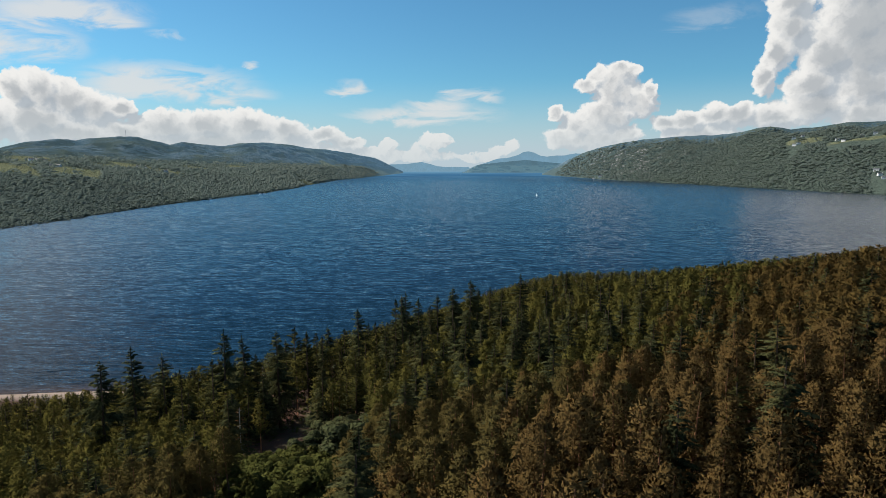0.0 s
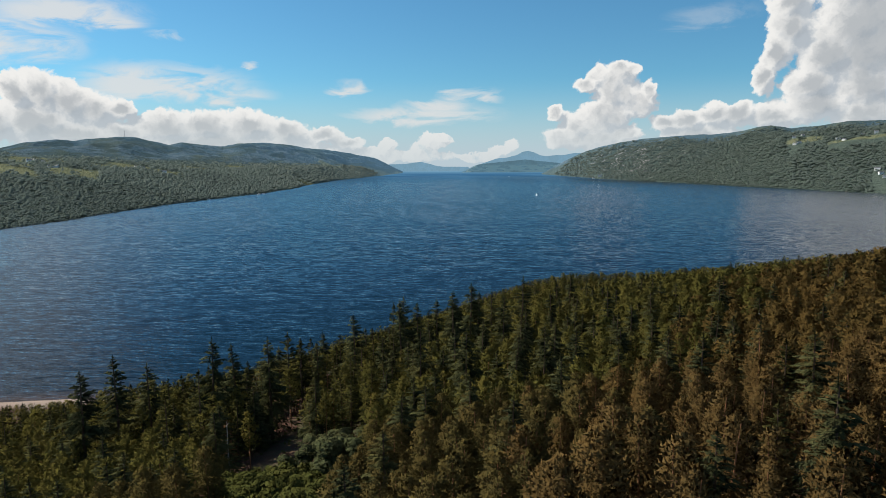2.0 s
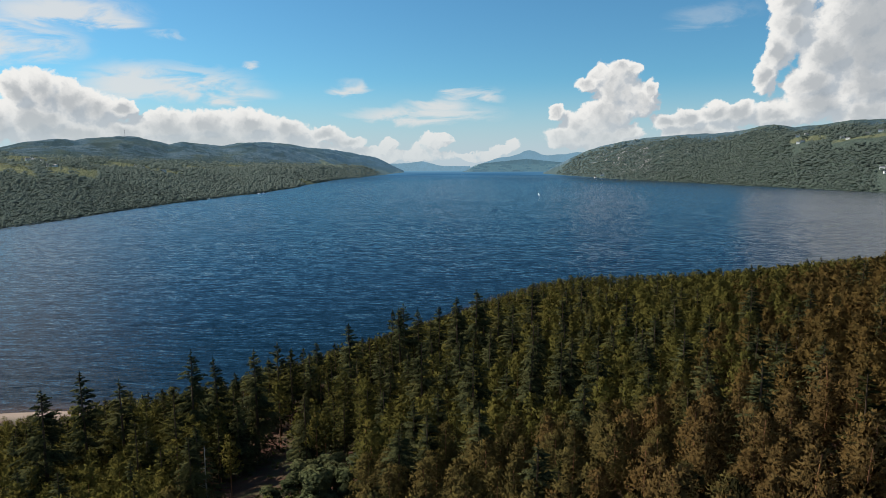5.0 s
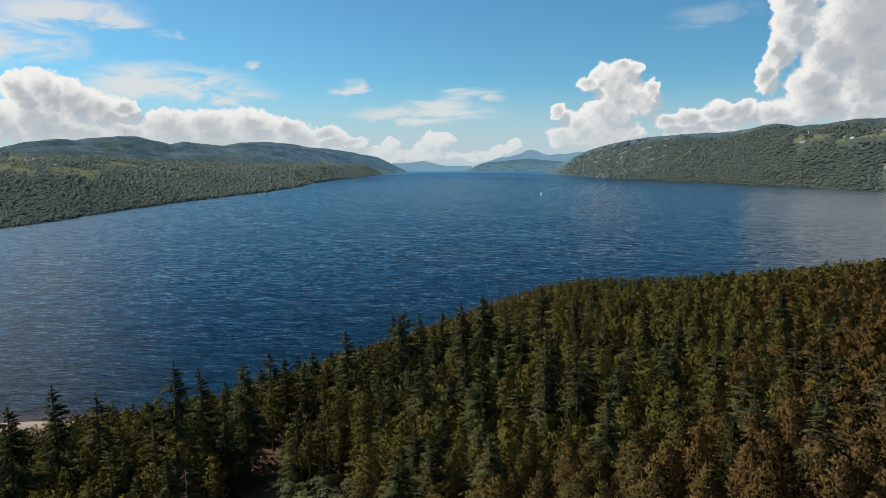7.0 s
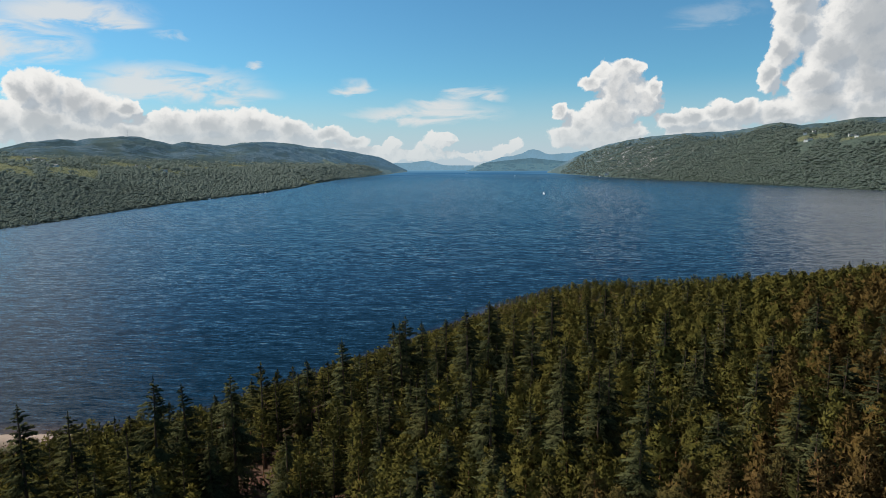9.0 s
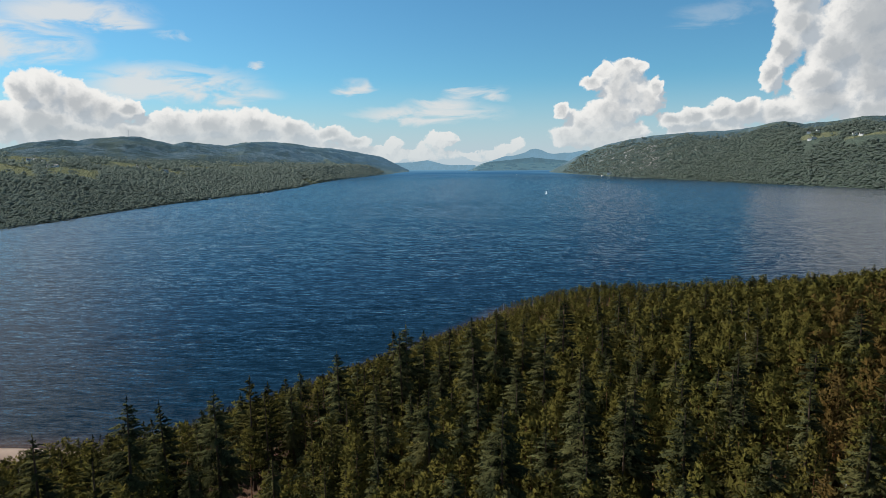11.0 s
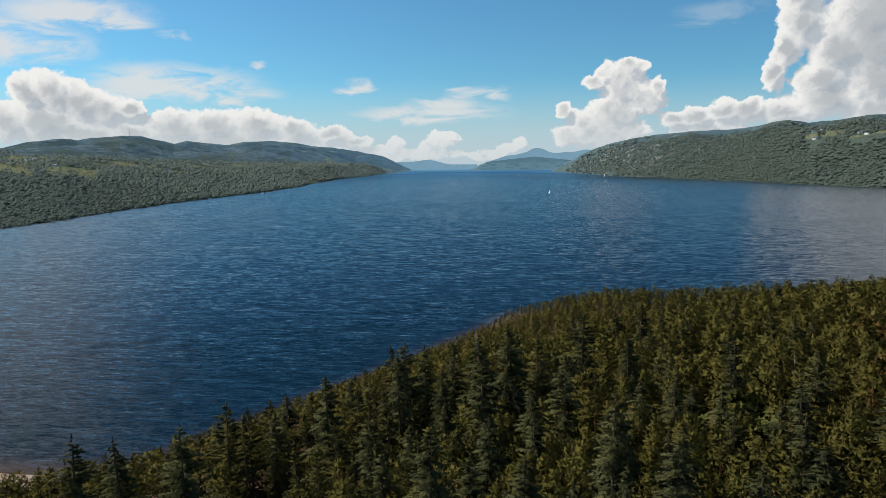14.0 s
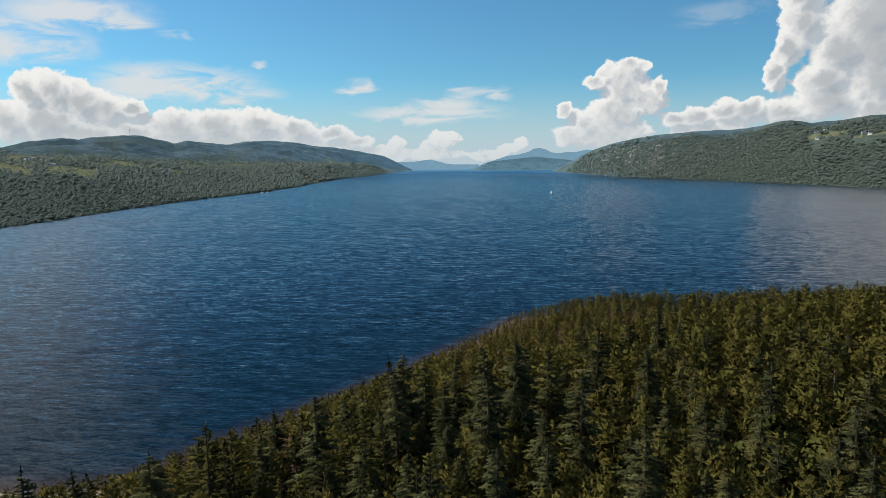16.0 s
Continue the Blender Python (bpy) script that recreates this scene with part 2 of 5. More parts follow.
M_WILLOW = foliage("willow_leaves", (0.040, 0.050, 0.024), (0.140, 0.150, 0.070), (0.115, 0.112, 0.050), passing=0.25, holes=0.0)
M_DEAD = foliage("dry_needles", (0.090, 0.042, 0.018), (0.240, 0.125, 0.060), (0.170, 0.085, 0.040), passing=0.1, holes=0.40)
# lightened and greyed: haze over the far woods is put into the leaf colour
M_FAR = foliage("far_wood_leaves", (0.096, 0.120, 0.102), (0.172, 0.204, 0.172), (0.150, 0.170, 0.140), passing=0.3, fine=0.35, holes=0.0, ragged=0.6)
M_BARK = bark("spruce_bark", (0.085, 0.052, 0.034), (0.10, 0.062, 0.040), 10)
M_PINE_BARK = bark("pine_bark", (0.13, 0.085, 0.06), (0.32, 0.15, 0.07), 7)
M_PALE_BARK = bark("pale_bark", (0.30, 0.27, 0.23), (0.45, 0.42, 0.37), 5)


def ground_material():
    mat, n = material("forest_floor")
    pos = n.add("ShaderNodeNewGeometry").outputs["Position"]
    big, fine = n.noise(pos, 0.05, 4.0), n.noise(pos, 1.3, 6.0, 0.65)
    litter = n.mix(fine, (0.028, 0.013, 0.008), (0.100, 0.038, 0.021))
    green = n.mix(fine, (0.022, 0.030, 0.010), (0.075, 0.085, 0.028))
    c = n.mix(n.math("MULTIPLY", n.ramp(big, 0.40, 0.62), n.ramp(n.noise(pos, 0.35, 5.0, 0.7), 0.36, 0.58)), litter, green)
    sand = n.mix(n.noise(pos, 3.0, 5.0), (0.22, 0.155, 0.115), (0.38, 0.29, 0.225))
    c = n.mix(attribute(n, "beach"), c, sand)
    finish(n, c, 0.95, fine, 0.7, 0.25)
    return mat


def hill_material():
    mat, n = material("hillside")
    pos = n.add("ShaderNodeNewGeometry").outputs["Position"]
    big, mid, fine = n.noise(pos, 0.0035, 5.0, 0.6), n.noise(pos, 0.02, 6.0, 0.7), n.noise(pos, 0.09, 4.0, 0.7)
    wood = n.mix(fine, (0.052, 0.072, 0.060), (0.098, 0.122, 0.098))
    # blue-grey tones: haze over the moorland is painted into its colour
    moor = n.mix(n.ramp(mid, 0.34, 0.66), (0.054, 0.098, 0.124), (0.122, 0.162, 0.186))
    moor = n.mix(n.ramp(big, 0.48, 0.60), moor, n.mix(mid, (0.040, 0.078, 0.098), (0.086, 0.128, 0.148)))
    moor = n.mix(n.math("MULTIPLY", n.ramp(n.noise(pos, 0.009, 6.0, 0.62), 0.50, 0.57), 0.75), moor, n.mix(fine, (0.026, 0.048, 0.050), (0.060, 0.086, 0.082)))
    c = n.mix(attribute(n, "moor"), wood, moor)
    grass = n.mix(mid, (0.105, 0.122, 0.068), (0.185, 0.185, 0.112))
    c = n.mix(attribute(n, "field"), c, grass)
    rock = n.mix(fine, (0.19, 0.18, 0.17), (0.42, 0.40, 0.38))
    c = n.mix(n.math("MULTIPLY", attribute(n, "rock"), n.ramp(mid, 0.46, 0.56)), c, rock)
    b = n.add("ShaderNodeBsdfPrincipled")
    n.link(c, b.inputs["Base Color"])
    b.inputs["Roughness"].default_value, b.inputs["Specular IOR Level"].default_value = 0.95, 0.0
    bp = n.add("ShaderNodeBump")
    bp.inputs["Strength"].default_value, bp.inputs["Distance"].default_value = 0.9, 11.0
    n.link(n.math("ADD", mid, fine), bp.inputs["Height"])
    n.link(bp.outputs[0], b.inputs["Normal"])
    # the far end is a backdrop; haze of kilometres of air painted as blue emission
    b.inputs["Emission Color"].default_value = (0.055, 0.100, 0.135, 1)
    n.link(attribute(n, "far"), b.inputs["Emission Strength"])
    n.link(b.outputs[0], n.add("ShaderNodeOutputMaterial").inputs["Surface"])
    return mat


def water_material():
    mat, n = material("loch_water")
    pos = n.add("ShaderNodeNewGeometry").outputs["Position"]
    turn = n.add("ShaderNodeMapping")
    turn.inputs["Rotation"].default_value = (0, 0, radians(6))
    n.link(pos, turn.inputs["Vector"])
    p = turn.outputs[0]
    def slopes(scale, detail, rough_, long):
        node = n.add("ShaderNodeTexNoise")
        n.put(node.inputs["Vector"], n.vec("MULTIPLY", p, (long, 1.0, 1)))
        node.inputs["Scale"].default_value, node.inputs["Detail"].default_value, node.inputs["Roughness"].default_value = scale, detail, rough_
        node.inputs["Distortion"].default_value = 0.3
        return n.vec("SUBTRACT", node.outputs["Color"], (0.5, 0.5, 0.5))

    gust = n.noise(n.vec("MULTIPLY", p, (0.4, 1.0, 1)), 0.006, 4.0, 0.6)
    tilt = n.vec("ADD", n.vec("SCALE", slopes(0.30, 0.5, 0.5, 0.24), 0.22), n.vec("SCALE", slopes(0.85, 1.5, 0.55, 0.24), 0.48))
    tilt = n.vec("ADD", tilt, n.vec("SCALE", slopes(2.8, 3.0, 0.66, 0.28), 0.66))
    tilt = n.vec("SCALE", n.vec("MULTIPLY", tilt, (0.75, 1.0, 0.0)), n.ramp(gust, 0.3, 0.7, 0.80, 1.05))
    facing = n.vec("NORMALIZE", n.vec("ADD", tilt, (0.0, -0.105, 1)))      # the wind drives the waves up the loch, steeper on their near side
    b = n.add("ShaderNodeBsdfPrincipled")
    shallow = attribute(n, "shallow")
    n.link(n.mix(shallow, (0.0003, 0.0066, 0.0142), (0.050, 0.024, 0.012)), b.inputs["Base Color"])
    b.inputs["Roughness"].default_value = 0.06
    b.inputs["IOR"].default_value = 1.333
    n.link(facing, b.inputs["Normal"])
    # the farthest reach: haze of kilometres of lit air and reflected sky, painted as emission
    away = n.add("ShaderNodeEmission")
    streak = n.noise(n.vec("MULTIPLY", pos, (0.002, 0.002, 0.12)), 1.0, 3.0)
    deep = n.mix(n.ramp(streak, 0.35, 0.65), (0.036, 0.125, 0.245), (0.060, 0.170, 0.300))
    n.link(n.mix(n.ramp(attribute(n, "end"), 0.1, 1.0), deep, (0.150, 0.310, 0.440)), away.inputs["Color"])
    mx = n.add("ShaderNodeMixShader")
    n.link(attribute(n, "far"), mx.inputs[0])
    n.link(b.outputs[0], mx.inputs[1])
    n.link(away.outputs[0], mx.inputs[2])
    out = n.add("ShaderNodeOutputMaterial")
    n.link(mx.outputs[0], out.inputs["Surface"])
    return mat


def plain(name, a, b, scale=2.0, rough=0.6, spec=0.3):
    mat, n = material(name)
    pos = n.add("ShaderNodeTexCoord").outputs["Object"]
    g = n.noise(pos, scale, 5.0, 0.6)
    finish(n, n.mix(g, a, b), rough, g, 0.2, 0.02, spec=spec)
    return mat


def distant(name, colour, haze_glow, fields=0.0):
    """Far mountains, a backdrop: haze of many kilometres of air painted as blue emission."""
    mat, n = material(name)
    pos = n.add("ShaderNodeNewGeometry").outputs["Position"]
    g = n.noise(pos, 0.014, 7.0, 0.68)
    b = n.add("ShaderNodeBsdfPrincipled")
    c = n.mix(n.ramp(g, 0.36, 0.64), tuple(v * 0.35 for v in colour), tuple(v * 1.9 for v in colour))
    up = n.add("ShaderNodeSeparateXYZ")
    n.link(pos, up.inputs[0])
    low = n.math("MULTIPLY", n.ramp(n.noise(n.vec("MULTIPLY", pos, (1, 1, 5)), 0.012, 3.0), 0.44, 0.50), n.ramp(up.outputs[2], 88.0, 104.0, 1.0, 0.0))
    c = n.mix(n.math("MULTIPLY", low, fields), c, (0.280, 0.280, 0.200))
    n.link(c, b.inputs["Base Color"])
    bp = n.add("ShaderNodeBump")
    bp.inputs["Strength"].default_value, bp.inputs["Distance"].default_value = 1.0, 22.0
    n.link(g, bp.inputs["Height"])
    n.link(bp.outputs[0], b.inputs["Normal"])
    b.inputs["Roughness"].default_value = 1.0
    b.inputs["Specular IOR Level"].default_value = 0.0
    # emission stands in for the haze in front of the mountains
    b.inputs["Emission Color"].default_value = (*haze_glow, 1)
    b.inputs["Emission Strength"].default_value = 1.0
    out = n.add("ShaderNodeOutputMaterial")
    n.link(b.outputs[0], out.inputs["Surface"])
    return mat


M_GROUND, M_HILL, M_WATER = ground_material(), hill_material(), water_material()
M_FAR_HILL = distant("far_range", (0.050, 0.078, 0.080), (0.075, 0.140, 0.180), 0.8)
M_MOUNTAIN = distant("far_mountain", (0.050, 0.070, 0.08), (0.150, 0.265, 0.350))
M_WHITE = plain("white_render", (0.70, 0.69, 0.66), (0.82, 0.81, 0.78))
M_SLATE = plain("slate_roof", (0.07, 0.07, 0.075), (0.14, 0.14, 0.145))
M_GLASS = plain("window_glass", (0.02, 0.025, 0.03), (0.04, 0.045, 0.05), 1.0, 0.1, 0.6)
M_SAIL = plain("sailcloth", (0.72, 0.72, 0.70), (0.82, 0.82, 0.80), 1.0)
M_HULL = plain("white_hull", (0.70, 0.70, 0.70), (0.80, 0.80, 0.80), 1.0, 0.3)
M_STEEL = plain("grey_steel", (0.25, 0.25, 0.26), (0.38, 0.38, 0.39), 3.0, 0.5)
M_TIMBER = plain("weathered_timber", (0.12, 0.09, 0.07), (0.25, 0.20, 0.16), 3.0, 0.8)
M_FOAM = plain("foam", (0.60, 0.64, 0.66), (0.80, 0.82, 0.83), 0.4, 0.7)

# ---- plan of the land ----
VIEW = np.array([0.0, 44.0, 79.6])      # middle of the flight; far things are drawn in towards it
RNG = np.random.default_rng(7)


def draw_in(p):
    """Country beyond 3.2 km is drawn nearer and smaller along its line of sight, so that 30 km fit into 4.7 km."""
    v = np.asarray(p, float) - VIEW
    d = np.linalg.norm(v, axis=-1, keepdims=True)
    far = np.maximum(d - 3200.0, 0.0)
    return VIEW + v * ((np.minimum(d, 3200.0) + 1550.0 * (1 - np.exp(-far / 1550.0))) / d)


def polar(az, r, z):
    a = np.radians(az)
    return np.stack([VIEW[0] + r * np.sin(a), VIEW[1] + r * np.cos(a), z + 0 * r], -1)


def lattice(ix, iy, seed):
    h = (ix * 374761393 + iy * 668265263 + seed * 1442695041) & 0x7FFFFFFF
    h = ((h ^ (h >> 13)) * 1274126177) & 0x7FFFFFFF
    return ((h ^ (h >> 16)) & 0xFFFF) / 65535.0


def wave(x, y, seed=0):
    """Smooth value noise, 0 to 1."""
    ix, iy = np.floor(x).astype(np.int64), np.floor(y).astype(np.int64)
    fx, fy = x - ix, y - iy
    fx, fy = fx * fx * (3 - 2 * fx), fy * fy * (3 - 2 * fy)
    a, b = lattice(ix, iy, seed), lattice(ix + 1, iy, seed)
    c, d = lattice(ix, iy + 1, seed), lattice(ix + 1, iy + 1, seed)
    return (a * (1 - fx) + b * fx) * (1 - fy) + (c * (1 - fx) + d * fx) * fy


def rough(x, y, seed=0, octaves=4):
    total, amp, out = 0.0, 1.0, 0.0
    for k in range(octaves):
        out = out + amp * wave(x * 2**k, y * 2**k, seed + k)
        total, amp = total + amp, amp * 0.5
    return out / total


SHORE = np.array([(-560, 640), (-640, 420), (-480, 260), (-300, 214), (-200, 222), (-157, 227), (-128, 230), (-98, 227), (-80, 231), (-58, 258), (-46, 273),
                  (-28, 297), (-6, 330), (17, 362), (34, 396), (52, 404), (90, 398), (150, 392), (230, 398), (330, 420), (440, 400), (560, 300), (760, 150),
                  (1000, -100), (1300, -600), (1300, -1600), (-1600, -1600), (-1600, 640)], float)


def inland(x, y):
    """Metres from the near shore; negative out on the water."""
    x, y = np.asarray(x, float), np.asarray(y, float)
    best, inside = np.full(x.shape, 1e18), np.zeros(x.shape, bool)
    for (ax, ay), (bx, by) in zip(SHORE, np.roll(SHORE, -1, 0)):
        ex, ey = bx - ax, by - ay
        s = np.clip(((x - ax) * ex + (y - ay) * ey) / (ex * ex + ey * ey), 0, 1)
        best = np.minimum(best, (x - ax - s * ex) ** 2 + (y - ay - s * ey) ** 2)
        inside ^= ((ay > y) != (by > y)) & (x < ex * (y - ay) / (ey if ey else 1e-9) + ax)
    d = np.sqrt(best)
    return np.where(inside, d, -d) + 3.0 * (rough(x * 0.06, y * 0.06, 40) - 0.5)


def ground_height(x, y, d=None):
    x, y = np.asarray(x, float), np.asarray(y, float)
    d = inland(x, y) if d is None else d
    cx, cy = np.clip(x, -160, 200), np.clip(y, 40, 300)
    rise = 61.68 + 0.2618 * cx - 0.3433 * cy - 0.000576 * cx * cy + 0.000592 * cy * cy
    rise = np.clip(rise, 5, 48) + np.clip(40 - y, 0, 800) * 0.03
    ramp = 1 - np.exp(-np.maximum(d, 0) / 40.0)
    low = np.clip(d * 0.10, -6, 0)
    bumps = 1.6 * (rough(x * 0.05, y * 0.05, 11) - 0.5) * np.clip(d / 30, 0, 1)
    return rise * ramp + low + bumps


# ---- mesh helpers ----
def mesh_from(name, verts, faces, smooth=True, **attributes):
    """A mesh of triangles or of quads from arrays."""
    verts, faces = np.asarray(verts, np.float32), np.asarray(faces, np.int32)
    me = bpy.data.meshes.new(name)
    me.vertices.add(len(verts))
    me.vertices.foreach_set("co", verts.ravel())
    n, k = faces.shape
    me.loops.add(n * k)
    me.loops.foreach_set("vertex_index", faces.ravel())
    me.polygons.add(n)
    me.polygons.foreach_set("loop_start", np.arange(0, n * k, k, dtype=np.int32))
    if smooth:
        me.polygons.foreach_set("use_smooth", np.ones(n, bool))
    for key, values in attributes.items():
        values = np.asarray(values, np.float32)
        if values.ndim == 2 and values.shape[1] == 3:
            me.attributes.new(key, "FLOAT_VECTOR", "POINT").data.foreach_set("vector", values.ravel())
        else:
            me.attributes.new(key, "FLOAT", "POINT").data.foreach_set("value", values.ravel())
    me.update(calc_edges=True)
    return me


def sheet(name, points, material_, **attributes):
    """A sheet over a grid of points (rows, columns, 3)."""
    rows, cols = points.shape[:2]
    k = np.arange(rows * cols).reshape(rows, cols)
    faces = np.stack([k[:-1, :-1], k[:-1, 1:], k[1:, 1:], k[1:, :-1]], -1).reshape(-1, 4)
    me = mesh_from(name, points.reshape(-1, 3), faces, **{a: v.ravel() for a, v in attributes.items()})
    me.materials.append(material_)
    return new(name, me)


def part(name, bm, material_, parent, label=""):
    me = bpy.data.meshes.new(name)
    bm.to_mesh(me)
    bm.free()
    me.materials.append(material_)
    ob = new(name, me)
    ob.parent = parent
    return tagged(ob, label)


def mesh_part(name, me, parent, label=""):
    ob = new(name, me)
    ob.parent = parent
    return tagged(ob, label)


# ---- near ground, water, hills ----
def spaced(*legs):
    out = []
    for a, b, step in legs:
        out.append(np.arange(a, b, step))
    return np.concatenate(out)


def build_ground():
    xs = spaced((-1600, -260, 60), (-260, 460, 4), (460, 1301, 60))
    ys = spaced((-1600, -40, 60), (-40, 60, 12), (60, 440, 4), (440, 641, 40))
    x, y = np.meshgrid(xs, ys)
    d = inland(x, y)
    z = ground_height(x, y, d)
    sandy = np.clip((-70 - x) / 25, 0, 1)
    beach = np.clip(1 - np.abs(d - 2) / (3 + 6 * sandy), 0, 1) ** 0.5 * sandy
    ob = sheet("ground", np.stack([x, y, z], -1), M_GROUND, beach=beach)
    tagged(ob, "rising forest ground with reddish needle litter and a sandy beach", "ground", kind="structure")


def build_water():
    az = spaced((-180, -48, 6), (-48, 48, 0.6), (48, 181, 6))
    r = np.concatenate([np.arange(2, 470, 7.0), 470 * (60000 / 470) ** (np.linspace(0, 1, 70))])
    a, q = np.meshgrid(az, r)
    p = polar(a, q, 0.0)
    d = inland(p[..., 0], p[..., 1])
    shallow = np.clip(1 + d / 12.0, 0, 1) ** 1.5
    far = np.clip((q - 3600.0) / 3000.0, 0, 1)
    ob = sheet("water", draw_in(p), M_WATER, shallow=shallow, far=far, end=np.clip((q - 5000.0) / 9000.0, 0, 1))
    tagged(ob, "deep blue rippled loch water, brown in the shallows", "water", kind="structure")


LEFT_SHORE = [(-100, 700), (-60, 760), (-45, 850), (-35.4, 1008), (-33.1, 1063), (-30.75, 1129), (-27.4, 1279), (-24.75, 1416), (-22.5, 1550), (-20.1, 1688),
              (-17.3, 1896), (-14.9, 2106), (-12.4, 2509), (-10.3, 3290), (-8.4, 4154), (-6.35, 4897), (-4.3, 6396), (-2.6, 9000)]
LEFT_PLATEAU = [(-100, 1400, 55), (-45, 1700, 66), (-35, 1800, 66), (-30, 1820, 64), (-25, 2100, 62), (-20, 2500, 64), (-15, 3100, 66), (-10, 4500, 78),
                (-6.3, 6200, 70), (-4.3, 7800, 50), (-2.6, 9600, 8)]
LEFT_FOOT = [(-100, 2200, 90), (-45, 2700, 118), (-34, 2750, 122), (-30, 2850, 126), (-25, 3100, 108), (-20, 3500, 100), (-15, 4200, 96), (-10, 5400, 105),
             (-6.3, 6900, 95), (-4.3, 8300, 70), (-2.6, 10000, 10)]
LEFT_RIDGE = [(-100, 3500, 150), (-50, 4200, 180), (-34, 4266, 190), (-32.4, 4365, 227), (-30.3, 4465, 250), (-29, 4564, 249), (-28, 4564, 265), (-26.4, 4663, 279),
              (-24.8, 4763, 289), (-23.6, 4862, 272), (-22.3, 4962, 246), (-21.3, 5062, 271), (-19.7, 5261, 259), (-18.1, 5461, 258), (-16.45, 5661, 290),
              (-14.6, 5960, 303), (-13.15, 6260, 310), (-11, 6960, 289), (-8.8, 7560, 282), (-6.3, 8359, 239), (-5, 8959, 211), (-3.8, 10459, 123), (-2.6, 12459, 4)]
RIGHT_SHORE = [(9.9, 7057), (11.9, 5593), (15, 4337), (16.8, 3997), (21.5, 3375), (26, 2872), (30.2, 2596), (34, 2366), (36.5, 2256), (45, 1900), (60, 1700), (100, 1800)]
RIGHT_RIDGE = [(9.9, 7160, 4), (10.66, 6960, 59), (11.9, 6660, 141), (13.3, 6260, 212), (14.8, 5961, 256), (16.7, 5561, 285), (18.5, 5262, 294), (21.3, 4862, 299),
               (23.5, 4663, 296), (25.2, 4563, 298), (26.9, 4360, 310), (27.7, 4250, 315), (28.5, 4140, 311), (29.7, 4030, 293), (31.7, 3920, 295), (33.5, 3810, 302),
               (35, 3760, 301), (36, 3700, 303), (45, 3600, 310), (60, 3200, 300), (100, 3000, 280)]


def column(rows, az):
    rows = np.array(rows, float)
    return [np.interp(az, rows[:, 0], rows[:, k]) for k in range(1, rows.shape[1])]


def left_height(az, f):
    """Distance and height of the left-hand country at bearing az and f, 0 at the shore, 1 plateau, 2 foot, 3 ridge, 4 behind."""
    shore, = column(LEFT_SHORE, az)
    stations = [(shore - 12, 0 * shore - 2), *(tuple(column(s, az)) for s in (LEFT_PLATEAU, LEFT_FOOT, LEFT_RIDGE))]
    stations.append((stations[3][0] * 1.2, stations[3][1] * 0.5))
    return blend(stations, f, az, shore)


def right_height(az, f):
    shore, = column(RIGHT_SHORE, az)
    r3, z3 = column(RIGHT_RIDGE, az)
    gentle = np.clip((az - 24) / 6, 0, 1)
    m1, m2 = 0.36, 0.68
    stations = [(shore - 12, 0 * shore - 2), (shore + m1 * (r3 - shore), z3 * (0.40 + 0.13 * gentle)), (shore + m2 * (r3 - shore), z3 * (0.74 + 0.05 * gentle)), (r3, z3), (r3 * 1.2, z3 * 0.5)]
    return blend(stations, f, az, shore)


def blend(stations, f, az, shore):
    k = np.clip(np.floor(f).astype(int), 0, len(stations) - 2)
    s = f - k
    rs, zs = np.stack([a for a, _ in stations]), np.stack([b for _, b in stations])
    pick = lambda arr, i: np.take_along_axis(arr, i[None], 0)[0]
    r = pick(rs, k) * (1 - s) + pick(rs, k + 1) * s
    z = pick(zs, k) * (1 - s) + pick(zs, k + 1) * s
    p = polar(az, r, z)
    relief = (rough(p[..., 0] * 0.004, p[..., 1] * 0.004, 21, 5) - 0.5) * 2
    edge = np.clip(f * 3, 0, 1) * (1 - 0.75 * np.exp(-((f - 3) / 0.16) ** 2))
    crag = (rough(p[..., 0] * 0.02, p[..., 1] * 0.02, 25, 3) - 0.5) * np.clip((f - 1.9) * 12, 0, 9)
    return p, np.maximum(z + crag + relief * edge * np.clip(z * 0.16, 0, 34), np.minimum(z, 4))


def land_grid(az0, az1, step, height_of):
    a, b = max(az0, -42.0), min(az1, 44.0)
    az = np.concatenate([np.arange(az0, a - 1, 2.0), np.arange(a, b, step), np.arange(b + 1, az1, 2.0), [az1]])
    f = np.concatenate([np.linspace(0, 1, 46), np.linspace(1, 2, 24)[1:], np.linspace(2, 3, 46)[1:], np.linspace(3, 4, 8)[1:]])
    a, g = np.meshgrid(az, f)
    p, z = height_of(a, g)
    p[..., 2] = z
    return a, g, p


FIELDS_LEFT = [(-34.2, 2110, 2.1, 260), (-29.5, 1990, 1.7, 150), (-31.9, 2620, 2.0, 150), (-24.6, 2560, 2.2, 170), (-22.6, 2330, 1.3, 80), (-20.2, 2950, 1.5, 170), (-27.4, 2480, 0.9, 140),
               (-17.0, 3450, 1.2, 220), (-13.6, 3900, 1.1, 200), (-11.3, 3120, 0.7, 110), (-9.0, 5600, 1.0, 300), (-38.5, 2200, 1.6, 240)]
FIELDS_RIGHT = [(30.6, 3290, 1.3, 42), (33.9, 2990, 1.6, 45), (36.0, 2950, 1.3, 50), (38.5, 3000, 1.5, 70)]


def in_fields(az, r, fields):
    out = np.zeros(np.shape(az))
    wob = (rough(az * 1.7, r * 0.004, 5) - 0.5) * 0.7
    for fa, fr, wa, wr in fields:
        d = np.maximum(np.abs(az - fa) / wa, np.abs(r - fr + (az - fa) * 25) / wr)
        out = np.maximum(out, np.clip((1 - d + wob) * 5, 0, 1))
    return out


